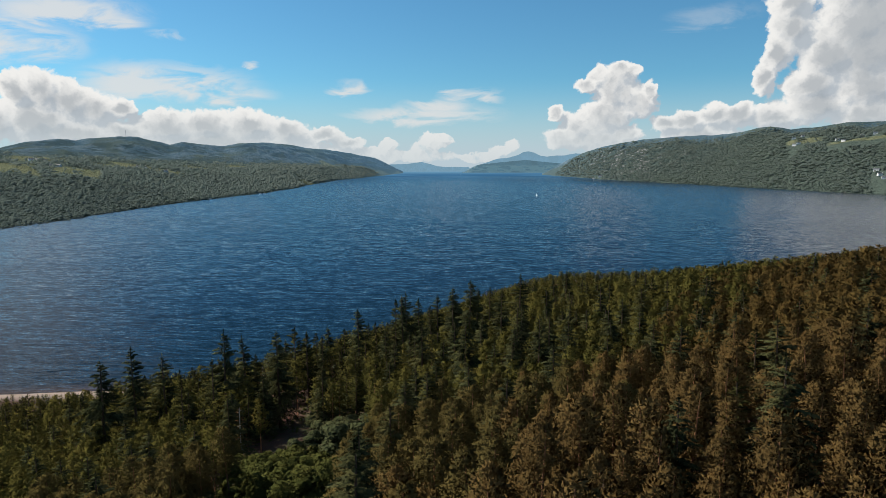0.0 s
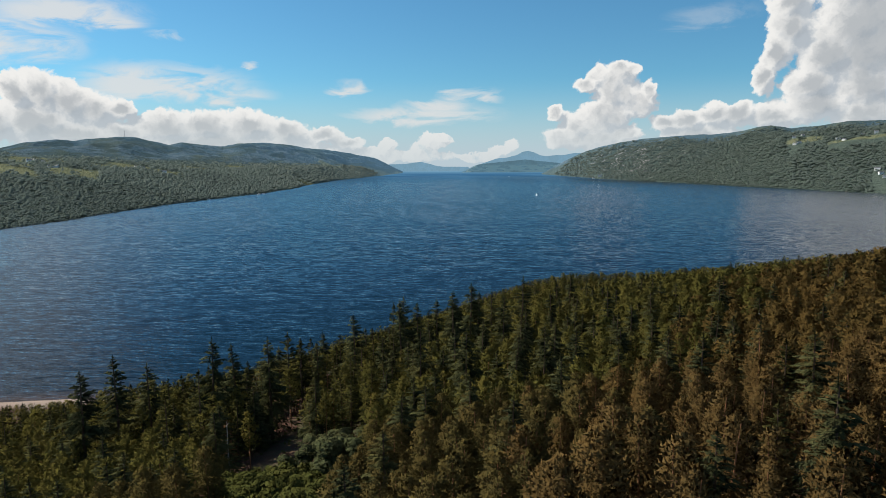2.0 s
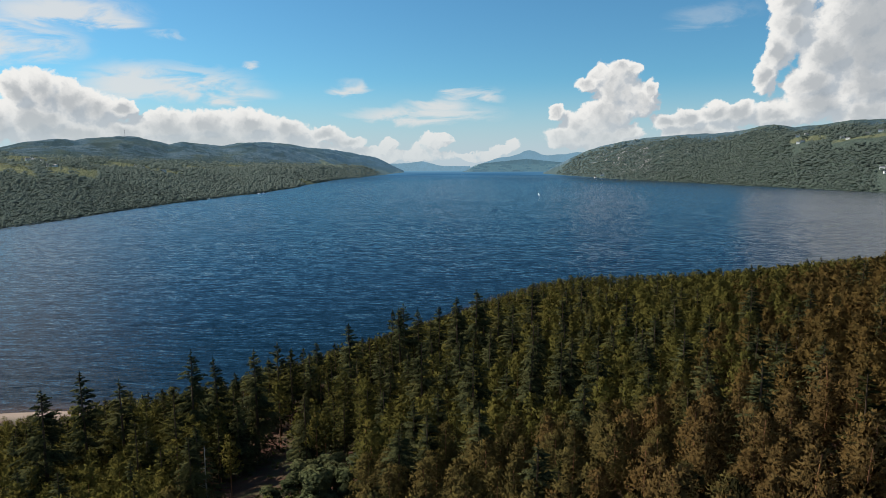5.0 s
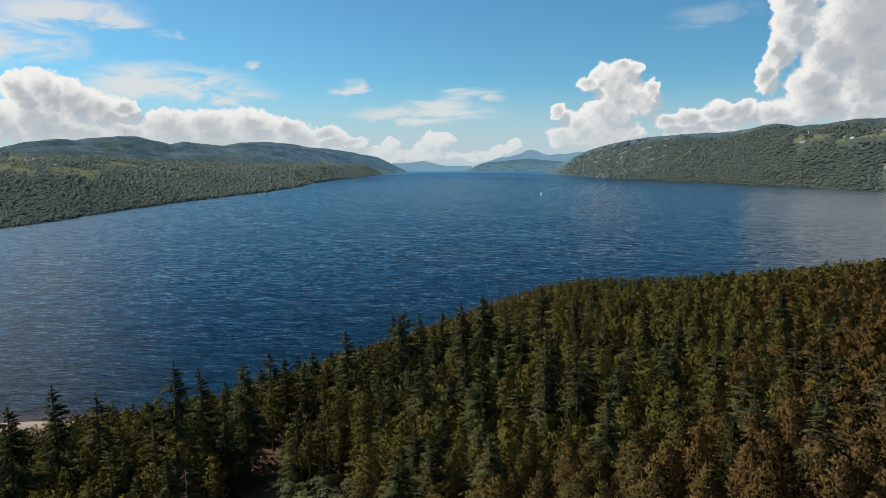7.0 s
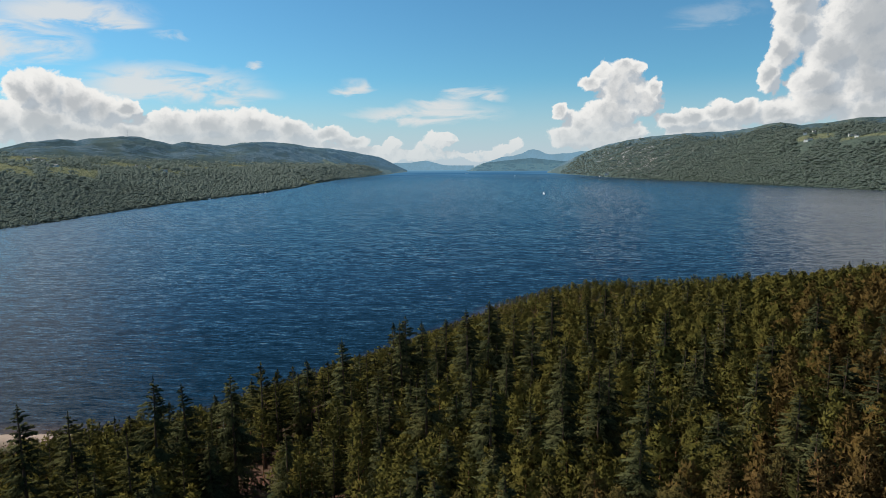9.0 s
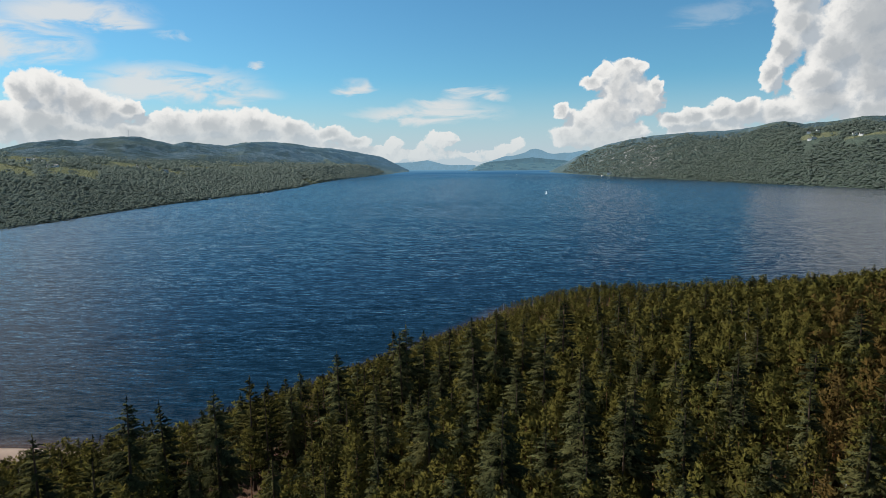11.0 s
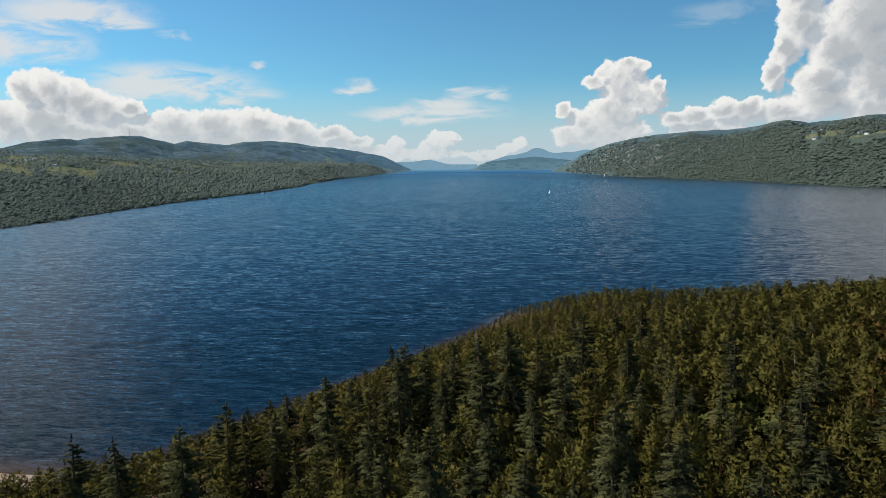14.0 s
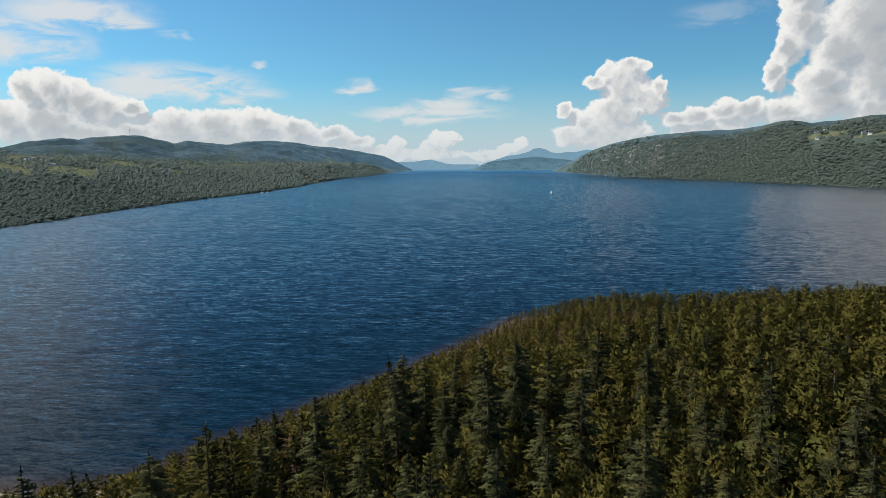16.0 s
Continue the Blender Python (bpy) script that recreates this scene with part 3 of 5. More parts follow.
def build_hills():
    a, g, p = land_grid(-100, -2.6, 0.16, left_height)
    r = np.hypot(p[..., 0] - VIEW[0], p[..., 1] - VIEW[1])
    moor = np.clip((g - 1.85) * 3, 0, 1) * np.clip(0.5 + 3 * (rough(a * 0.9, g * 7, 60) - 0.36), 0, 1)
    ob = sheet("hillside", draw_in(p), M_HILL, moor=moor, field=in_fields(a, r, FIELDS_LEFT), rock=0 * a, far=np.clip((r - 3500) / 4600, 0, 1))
    tagged(ob, "wooded shore with pale fields below blue-green moorland hills", "hillside", kind="structure")
    a, g, p = land_grid(9.9, 100, 0.16, right_height)
    r = np.hypot(p[..., 0] - VIEW[0], p[..., 1] - VIEW[1])
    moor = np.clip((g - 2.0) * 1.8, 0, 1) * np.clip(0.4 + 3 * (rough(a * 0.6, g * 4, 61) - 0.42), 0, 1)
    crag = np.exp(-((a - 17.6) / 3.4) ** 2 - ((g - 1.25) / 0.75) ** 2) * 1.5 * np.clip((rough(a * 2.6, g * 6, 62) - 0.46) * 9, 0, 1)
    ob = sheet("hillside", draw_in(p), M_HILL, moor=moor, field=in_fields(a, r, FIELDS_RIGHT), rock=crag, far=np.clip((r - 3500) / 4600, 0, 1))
    tagged(ob, "steep wooded hillside with grey crags and farm fields", "hillside", kind="structure")


def build_range(name, rows, depth, mat, label):
    """A far mountain range: a crest with a front slope down to the water and a back slope."""
    rows = np.array(rows, float)
    az = np.arange(rows[0, 0], rows[-1, 0], 0.04)
    r0 = np.full(az.shape, float(depth))
    z0 = np.interp(az, rows[:, 0], rows[:, 1]) + 8 * (rough(az * 6, az * 0, 71) - 0.5)
    lines = []
    for s in np.linspace(0, 1.3, 14):
        fall = np.minimum(s, 2 - s)
        rr = r0 * (0.90 + 0.10 * s)
        zz = z0 * fall**1.2 * (1 + 0.25 * (rough(az * 2.5, az * 0 + s * 5, 72) - 0.5) * (1 - fall)) - 14 * (s == 0)
        lines.append(polar(az, rr, zz))
    tagged(sheet(name, draw_in(np.stack(lines)), mat), label, "mountain", kind="structure")


build_ground()
build_water()
build_hills()
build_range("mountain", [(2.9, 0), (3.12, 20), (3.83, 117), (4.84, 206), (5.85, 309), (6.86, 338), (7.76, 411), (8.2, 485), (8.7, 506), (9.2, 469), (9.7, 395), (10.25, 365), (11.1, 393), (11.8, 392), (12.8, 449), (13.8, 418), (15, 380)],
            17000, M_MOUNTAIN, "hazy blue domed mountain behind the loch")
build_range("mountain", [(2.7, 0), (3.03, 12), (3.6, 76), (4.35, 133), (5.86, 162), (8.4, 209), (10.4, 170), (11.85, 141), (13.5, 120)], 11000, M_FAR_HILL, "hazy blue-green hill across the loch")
# the low right end is added land, standing for haze over the loch's end
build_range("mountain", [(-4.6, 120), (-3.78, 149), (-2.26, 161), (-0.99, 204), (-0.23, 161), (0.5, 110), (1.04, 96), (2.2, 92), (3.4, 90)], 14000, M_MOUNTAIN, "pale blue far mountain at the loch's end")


# ---- trees ----
def unit(v):
    return v / np.maximum(np.linalg.norm(v, axis=-1, keepdims=True), 1e-6)


def tapered(points, radii, sides=6):
    """Vertices and quads of a tube along points."""
    points, radii = np.asarray(points, float), np.asarray(radii, float)
    a = np.linspace(0, 2 * np.pi, sides, endpoint=False)
    ring = np.stack([np.cos(a), np.sin(a), 0 * a], -1)
    v = (points[:, None, :] + ring[None] * radii[:, None, None]).reshape(-1, 3)
    k = np.arange(len(points) * sides).reshape(-1, sides)
    nxt = np.roll(k, -1, 1)
    return v, np.stack([k[:-1], nxt[:-1], nxt[1:], k[1:]], -1).reshape(-1, 4)


def trunk_mesh(rng, h, r, mat, bend=0.3, limbs=0, limb_from=0.35, limb_len=1.6):
    z = np.linspace(-0.6, h * 0.96, 8)
    wob = np.cumsum(rng.normal(0, bend * 0.25, (8, 2)), 0) * np.linspace(0, 1, 8)[:, None]
    v, f = tapered(np.c_[wob, z], r * (1.15 - 0.13 * np.arange(8)) * np.where(np.arange(8) == 0, 1.35, 1.0), 7)
    vs, fs, n = [v], [f], len(v)
    for k in range(limbs):
        s = limb_from + (0.95 - limb_from) * (k + rng.random()) / limbs
        a, base = rng.random() * 6.283, np.array([0, 0, s * h])
        reach = limb_len * (1.1 - s) * (0.7 + 0.6 * rng.random())
        tip = base + np.array([np.cos(a) * reach, np.sin(a) * reach, reach * rng.uniform(-0.1, 0.6)])
        v, f = tapered([base, (base + tip) / 2 + (0, 0, reach * 0.06), tip], [r * 0.3, r * 0.2, r * 0.08], 4)
        vs.append(v)
        fs.append(f + n)
        n += len(v)
    me = mesh_from("trunk", np.concatenate(vs), np.concatenate(fs))
    me.materials.append(mat)
    return me


def sprays(rng, base, way, length, droop, lift, stations, width, side_len, hang=True):
    """Needle sprays along many branches at once: triangles (n, 3, 3)."""
    tris, tints = [], []
    side = unit(np.cross(way, (0, 0, 1.0)))
    tone = rng.random(len(base))
    for s in stations:
        jit = rng.uniform(-0.05, 0.05, len(base))
        t = np.clip(s + jit, 0.05, 1.0)[:, None]
        p = base + way * length[:, None] * t + np.c_[0 * base[:, :2], (length * (lift * t[:, 0] - droop * t[:, 0] ** 2))]
        slope = np.c_[0 * base[:, :2], (lift - 2 * droop * t[:, 0])]
        ahead = unit(way + slope)
        l = (side_len * length * (1.15 - t[:, 0]) + np.clip(0.1 * length, 0.06, 0.25))[:, None] * rng.uniform(0.7, 1.3, (len(base), 1))
        w = width * rng.uniform(0.7, 1.3, (len(base), 1))
        for sgn in (-1, 1):
            d = unit(ahead * 0.75 + side * sgn * 0.8 + np.array([0, 0, -0.18]) + rng.normal(0, 0.16, base.shape))
            tris.append(np.stack([p - ahead * w, p + ahead * w, p + d * l], 1))
            # tips light as new growth, inner needles dark as painted shade inside the crown
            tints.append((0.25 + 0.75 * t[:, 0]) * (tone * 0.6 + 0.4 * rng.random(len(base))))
        if hang:
            d = unit(ahead * 0.5 + np.array([0, 0, -0.8]) + rng.normal(0, 0.2, base.shape))
            tris.append(np.stack([p - ahead * w * 1.2, p + ahead * w * 1.2, p + d * l * 0.75], 1))
            # hanging sprays darker still: shade below the branch put into their tint
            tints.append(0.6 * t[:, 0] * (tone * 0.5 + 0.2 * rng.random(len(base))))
    tip = base + way * length[:, None] + np.c_[0 * base[:, :2], length * (lift - droop)]
    ahead = unit(way + np.c_[0 * base[:, :2], 0 * length + lift - 1.6 * droop])
    for k in range(2):
        short = np.clip(length, 0.15, 1.2)[:, None] / 1.2
        off = (side if k else np.cross(side, ahead)) * width * (0.4 + 0.5 * short)
        tris.append(np.stack([tip - ahead * 0.5 * short - off, tip - ahead * 0.5 * short + off, tip + ahead * 0.35 * short], 1))
        tints.append(tone * 0.6 + 0.4)
    return np.concatenate(tris), np.concatenate(tints)


def whorls(rng, h, low, levels, per, reach, power):
    f = np.repeat((np.arange(levels) + 0.2) / levels, per) + rng.uniform(-0.45, 0.45, levels * per) / levels
    f = np.clip(f, 0, 0.985)
    a = rng.random(len(f)) * 6.283
    tier = np.repeat(rng.uniform(0.80, 1.12, levels), per)
    length = reach * ((1 - f) ** power * tier * rng.uniform(0.60, 1.22, len(f)) + 0.03)
    base = np.c_[0 * f, 0 * f, h * (low + (0.985 - low) * f)]
    return f, base, np.c_[np.cos(a), np.sin(a), 0 * a], length


def both(*made):
    return np.concatenate([m[0] for m in made]), np.concatenate([m[1] for m in made])


def leader(rng, h, low=1.6):
    """The spike at the very top."""
    tris = []
    for a in rng.random(14) * 6.283:
        z = h - rng.uniform(0.1, low)
        d = np.array([np.cos(a), np.sin(a), 0])
        tris.append([d * 0.10 + (0, 0, z), -d * 0.10 + (0, 0, z), (0, 0, z + 0.9)])
        tris.append([(0, 0, z), (0, 0, z + 0.22), d * (0.25 + 0.28 * (h - z)) + (0, 0, z + 0.12)])
    return np.array(tris), rng.random(len(tris)) * 0.6


def spruce_crown(rng, h=23.0, reach=3.9, levels=27, per=6, stations=(0.18, 0.34, 0.50, 0.65, 0.79, 0.92), width=0.27):
    f, base, way, length = whorls(rng, h, 0.12, levels, per, reach * 1.08, 0.80)
    return both(sprays(rng, base, way, length, 0.38, 0.50 * f + 0.02, stations, width, 0.38), leader(rng, h))


def larch_crown(rng, h=20.0, reach=3.0, levels=22, per=5, stations=(0.3, 0.5, 0.7, 0.9), width=0.30):
    f, base, way, length = whorls(rng, h, 0.22, levels, per, reach, 0.62)
    return both(sprays(rng, base, way, length, 0.25, 0.10 + 0.55 * f, stations, width, 0.26), leader(rng, h))


def tufts(rng, centre, out, size, spikes, width=0.14):
    """Brushes of needles at the ends of twigs."""
    tris, tints, tone = [], [], rng.random(len(centre))
    for _ in range(spikes):
        d = unit(out * 0.7 + np.array([0, 0, 0.55]) + rng.normal(0, 0.62, centre.shape))
        s = unit(np.cross(d, rng.normal(0, 1, centre.shape)))
        l = size * rng.uniform(0.65, 1.25, (len(centre), 1))
        tris.append(np.stack([centre - s * l * width - d * l * 0.2, centre + s * l * width - d * l * 0.2, centre + d * l], 1))
        tints.append(tone * 0.65 + 0.35 * rng.random(len(centre)))
    return np.concatenate(tris), np.concatenate(tints)


def pine_crown(rng, h=17.0, reach=2.5, lumps=46, needles=68, size=0.28, low=0.30, puff=0.30):
    """Clumps of short needle brushes round upswept branch ends, in a crown that is broad below and rounded above."""
    f = (np.arange(lumps) + rng.uniform(0.1, 0.9, lumps)) / lumps
    f = 1 - (1 - f) ** 0.80
    a = np.arange(lumps) * 2.39996 + rng.normal(0, 0.5, lumps)
    broad = np.where(f < 0.2, 0.70 + 1.5 * f, np.maximum(1 - (np.maximum(f - 0.2, 0) / 0.82) ** 1.9, 0) ** 0.75)
    q = reach * broad * rng.uniform(0.50, 1.08, lumps) * (1 - puff)
    c = np.c_[np.cos(a) * q, np.sin(a) * q, h * (low + (0.95 - low) * f)]
    rad = reach * puff * (0.55 + 0.75 * broad) * rng.uniform(0.75, 1.3, lumps)
    n = unit(rng.normal(0, 1, (lumps, needles, 3)) + (0, 0, 0.25))
    p = c[:, None] + n * rad[:, None, None] * rng.uniform(0.70, 1.08, (lumps, needles, 1)) * (1, 1, 0.9)
    d = unit(n + np.array([0, 0, 0.55]) + rng.normal(0, 0.55, n.shape))
    w = unit(np.cross(d, rng.normal(0, 1, n.shape)))
    l = size * rng.uniform(0.6, 1.35, (lumps, needles, 1))
    tris = np.stack([p - w * l * 0.36 - d * l * 0.3, p + w * l * 0.36 - d * l * 0.3, p + d * l], 2)
    tone = rng.random(lumps)[:, None] * 0.6 + 0.4 * rng.random((lumps, needles))
    # tint drops on each clump's underside: painted shade
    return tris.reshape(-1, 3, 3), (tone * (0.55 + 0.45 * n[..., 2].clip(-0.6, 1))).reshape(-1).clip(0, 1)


def leafy_crown(rng, h=12.0, reach=4.0, lumps=9, leaves=170, size=0.42, low=0.35):
    tris, tints = [], []
    for k in range(lumps):
        a, q = rng.random() * 6.283, reach * 0.62 * np.sqrt(rng.random())
        c = np.array([np.cos(a) * q, np.sin(a) * q, h * (low + (0.9 - low) * rng.random() ** 0.8)])
        rad = reach * rng.uniform(0.30, 0.52)
        n = unit(rng.normal(0, 1, (leaves, 3)) + (0, 0, 0.35))
        p = c + n * rad * rng.uniform(0.72, 1.06, (leaves, 1)) * (1, 1, 0.8)
        u = unit(np.cross(n + rng.normal(0, 0.5, n.shape), rng.normal(0, 1, n.shape)))
        w = unit(np.cross(n, u) + rng.normal(0, 0.3, n.shape))
        l = size * rng.uniform(0.6, 1.3, (leaves, 1))
        tris += [np.stack([p - u * l, p + u * l, p + w * l], 1), np.stack([p - u * l * 0.7, p - w * l * 0.8, p + u * l * 0.8], 1)]
        tone = rng.random() * 0.5
        tints += [tone + 0.5 * rng.random(leaves), tone + 0.5 * rng.random(leaves)]
    return np.concatenate(tris), np.concatenate(tints)


def spread_normals(tris, middle=None, own=0.55, up=0.45):
    """Which way each spray's needles face on the whole: out from the trunk and up, mixed with the spray's own plane. One vector a corner."""
    c = tris.mean(1)
    if middle is not None:
        out = unit(c - middle)
    else:
        out = c * (1, 1, 0)
        out = unit(out / (np.linalg.norm(out, axis=1, keepdims=True) + 0.35) + (0, 0, up))
    flat = unit(np.cross(tris[:, 1] - tris[:, 0], tris[:, 2] - tris[:, 0]))
    flat = flat * np.where((flat * out).sum(1, keepdims=True) < 0, -1.0, 1.0)
    return np.repeat(unit(out + own * flat), 3, 0)


def crown_mesh(made, mat, middle=None):
    tris, tint = made
    me = mesh_from("crown", tris.reshape(-1, 3), np.arange(len(tris) * 3).reshape(-1, 3), smooth=False, tint=np.repeat(np.clip(tint, 0, 1), 3),
                   out=spread_normals(tris, middle))
    me.materials.append(mat)
    return me


def tree_thing(name, label, category, group, trunk, crown):
    ob = tagged(new(name), label, category, group)
    mesh_part("trunk", trunk, ob)
    mesh_part("crown", crown, ob)
    return ob


KINDS = {
    # kind: height of the pattern, label, group
    "spruce": (23.0, "tall dark green spruce with drooping layered branches", "spruces in the forest"),
    "pine": (17.0, "olive-brown pine with a bushy rounded crown", "pines in the forest"),
    "larch": (20.0, "slender yellow-green larch with feathery branches", "larches near the shore"),
    "broadleaf": (12.0, "bright yellow-green broadleaf tree with a domed crown", "broadleaf trees"),
    "willow": (7.0, "grey-green bushy willow in the clearing", "willows in the clearing"),
    "shrub": (4.0, "bright green leafy shrub filling the forest clearing", "shrubs in the clearing"),
    "dead": (17.0, "dying conifer with rusty brown needles", "dying conifers"),
}


def make_patterns():
    out = {k: [] for k in KINDS}
    for k in range(5):
        rng = np.random.default_rng(100 + k)
        reach = (5.0, 5.9, 5.4, 6.2, 4.7)[k]
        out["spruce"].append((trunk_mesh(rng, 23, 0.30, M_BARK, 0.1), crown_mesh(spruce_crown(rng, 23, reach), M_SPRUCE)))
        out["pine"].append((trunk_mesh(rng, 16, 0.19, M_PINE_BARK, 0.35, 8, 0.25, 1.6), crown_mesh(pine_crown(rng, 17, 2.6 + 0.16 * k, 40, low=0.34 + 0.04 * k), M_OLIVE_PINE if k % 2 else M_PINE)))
    for k in range(3):
        rng = np.random.default_rng(200 + k)
        out["larch"].append((trunk_mesh(rng, 20, 0.22, M_BARK, 0.15, 8, 0.1, 1.4), crown_mesh(larch_crown(rng, 20, 2.7 + 0.4 * k), M_LARCH)))
        out["broadleaf"].append((trunk_mesh(rng, 10, 0.22, M_PALE_BARK, 0.5, 7, 0.3, 3.5), crown_mesh(leafy_crown(rng, 12, 4.0 + 0.5 * k), M_LEAF)))
        out["willow"].append((trunk_mesh(rng, 5, 0.12, M_PALE_BARK, 0.5, 5, 0.2, 2.5), crown_mesh(leafy_crown(rng, 7, 2.8 + 0.4 * k, 8, 150, 0.30, 0.12), M_WILLOW)))
        out["shrub"].append((trunk_mesh(rng, 2.6, 0.07, M_BARK, 0.4, 6, 0.1, 2.0), crown_mesh(leafy_crown(rng, 4, 3.4, 12, 120, 0.30, 0.15), M_LEAF)))
        out["dead"].append((trunk_mesh(rng, 17, 0.2, M_PALE_BARK, 0.2, 22, 0.15, 2.4), crown_mesh(sprays_dead(rng), M_DEAD)))
    return out


def sprays_dead(rng):
    f, base, way, length = whorls(rng, 17.0, 0.15, 13, 5, 2.6, 0.6)
    return sprays(rng, base, way, length, 0.35, 0.1 + 0.1 * f, (0.5, 0.85), 0.14, 0.22)


def make_light_patterns():
    """Coarser crowns for the trees that stand far back in the forest."""
    out = {k: [] for k in ("spruce", "pine", "larch")}
    for k in range(12):
        rng = np.random.default_rng(300 + k)
        if k > 7:      # off to the sides
            out["spruce"].append(spruce_crown(rng, 23, 2.0 + 0.2 * k, 7, 5, (0.7,), 0.9))
            out["pine"].append(pine_crown(rng, 17, 1.2 + 0.15 * k, 8, 8, 1.3, 0.25, 0.4))
            out["larch"].append(larch_crown(rng, 20, 1.4 + 0.15 * k, 6, 4, (0.7,), 0.9))
            continue
        if k > 3:      # the farthest
            out["spruce"].append(spruce_crown(rng, 23, 2.3 + 0.3 * k, 12, 5, (0.45, 0.9), 0.45))
            out["pine"].append(pine_crown(rng, 17, 2.1 + 0.13 * k, 14, 20, 0.62, 0.44, 0.34))
            out["larch"].append(larch_crown(rng, 20, 1.4 + 0.3 * k, 10, 4, (0.5, 0.9), 0.45))
            continue
        out["spruce"].append(spruce_crown(rng, 23, 3.4 + 0.3 * k, 15, 5, (0.45, 0.85), 0.5))
        out["pine"].append(pine_crown(rng, 17, 2.6 + 0.16 * k, 20, 30, 0.50, 0.44, 0.32))
        out["larch"].append(larch_crown(rng, 20, 2.6 + 0.3 * k, 12, 4, (0.5, 0.9), 0.5))
    return out


def top_limit(x, y, d):
    """How high the tops may reach towards the shore, so that the canopy falls away to the beach."""
    slope = np.interp(x, [-150, -125, -105, -80, -50, 30, 90], [0.24, 0.27, 0.35, 0.42, 0.46, 0.45, 0.44])
    return np.where(x < -95, 1.5, 4.5) + (slope - 0.06 * np.clip((y - 280) / 40, 0, 1)) * d


# trees that stand out: x, y, height of the top above the loch, kind
MARKED = [(-69.9, 148.8, 39.8, "spruce"), (-74.3, 141.9, 38.2, "spruce"), (-66, 155.9, 35.6, "spruce"), (-51.5, 156.7, 41.2, "spruce"), (-47.3, 162.7, 38.5, "spruce"),
          (-40.8, 168, 38.4, "spruce"), (-40.3, 186.8, 34.4, "larch"), (-37, 190, 32, "larch"), (-32.7, 201.3, 31, "spruce"), (-37, 205, 28, "larch"), (-28, 204, 29.5, "larch"),
          (-20.7, 184.2, 41, "spruce"), (-17, 194, 34, "larch"), (-7.9, 205, 41, "spruce"), (-4, 211, 38, "spruce"), (-11, 214, 37, "larch"), (11.4, 191.5, 47.9, "spruce"), (7.5, 195, 45, "spruce"),
          (-1, 192, 40, "spruce"), (-8, 188, 43.5, "spruce"), (2, 202, 41, "spruce"), (14, 199, 44, "spruce"), (18, 193, 45, "spruce"), (6.2, 173.5, 47, "spruce"), (6.3, 160, 43, "spruce"),
          (-2.1, 150, 45.5, "spruce"), (28, 198, 48, "spruce"), (36, 192, 45, "spruce"), (19, 171.5, 48.5, "spruce"), (20.2, 147, 50, "spruce"), (21.9, 152.5, 49, "spruce"), (47, 172.5, 50, "spruce"),
          (40.5, 162.5, 45.5, "spruce"), (35, 166, 44.5, "spruce"), (55, 164, 51, "spruce"), (70, 160, 55, "spruce"), (75, 168, 53, "spruce"), (48, 225, 44.5, "spruce"), (23.3, 135, 50, "spruce"),
          (7.3, 132, 50, "spruce"), (27, 143, 48.5, "spruce"), (17.8, 134, 48.5, "spruce"), (28, 127, 51.5, "spruce"), (42.6, 128, 53.5, "spruce"), (22, 112, 50.5, "spruce"), (37, 105, 53.5, "spruce"),
          (40, 142, 50.5, "spruce"), (-18, 173.5, 36, "larch"), (-36, 183, 33.5, "larch"), (-9.4, 181.5, 38, "larch"), (-54, 136.5, 36, "larch"), (-49.5, 143, 38.5, "larch"),
          (44, 166, 43, "broadleaf"), (97, 145, 63, "pine"), (-7.8, 196, 24.5, "dead"), (41.5, 119, 46, "dead")]
GAPS = [(-44, 184, 10, 8), (-21, 95, 12, 35), (-18, 132, 10, 10), (-24, 188, 8, 9), (2, 223, 4, 4), (-29, 126, 13, 20), (-36, 152, 7, 11), (-30, 168, 8, 10), (40, 86, 3, 7), (-30, 210, 4, 4)]


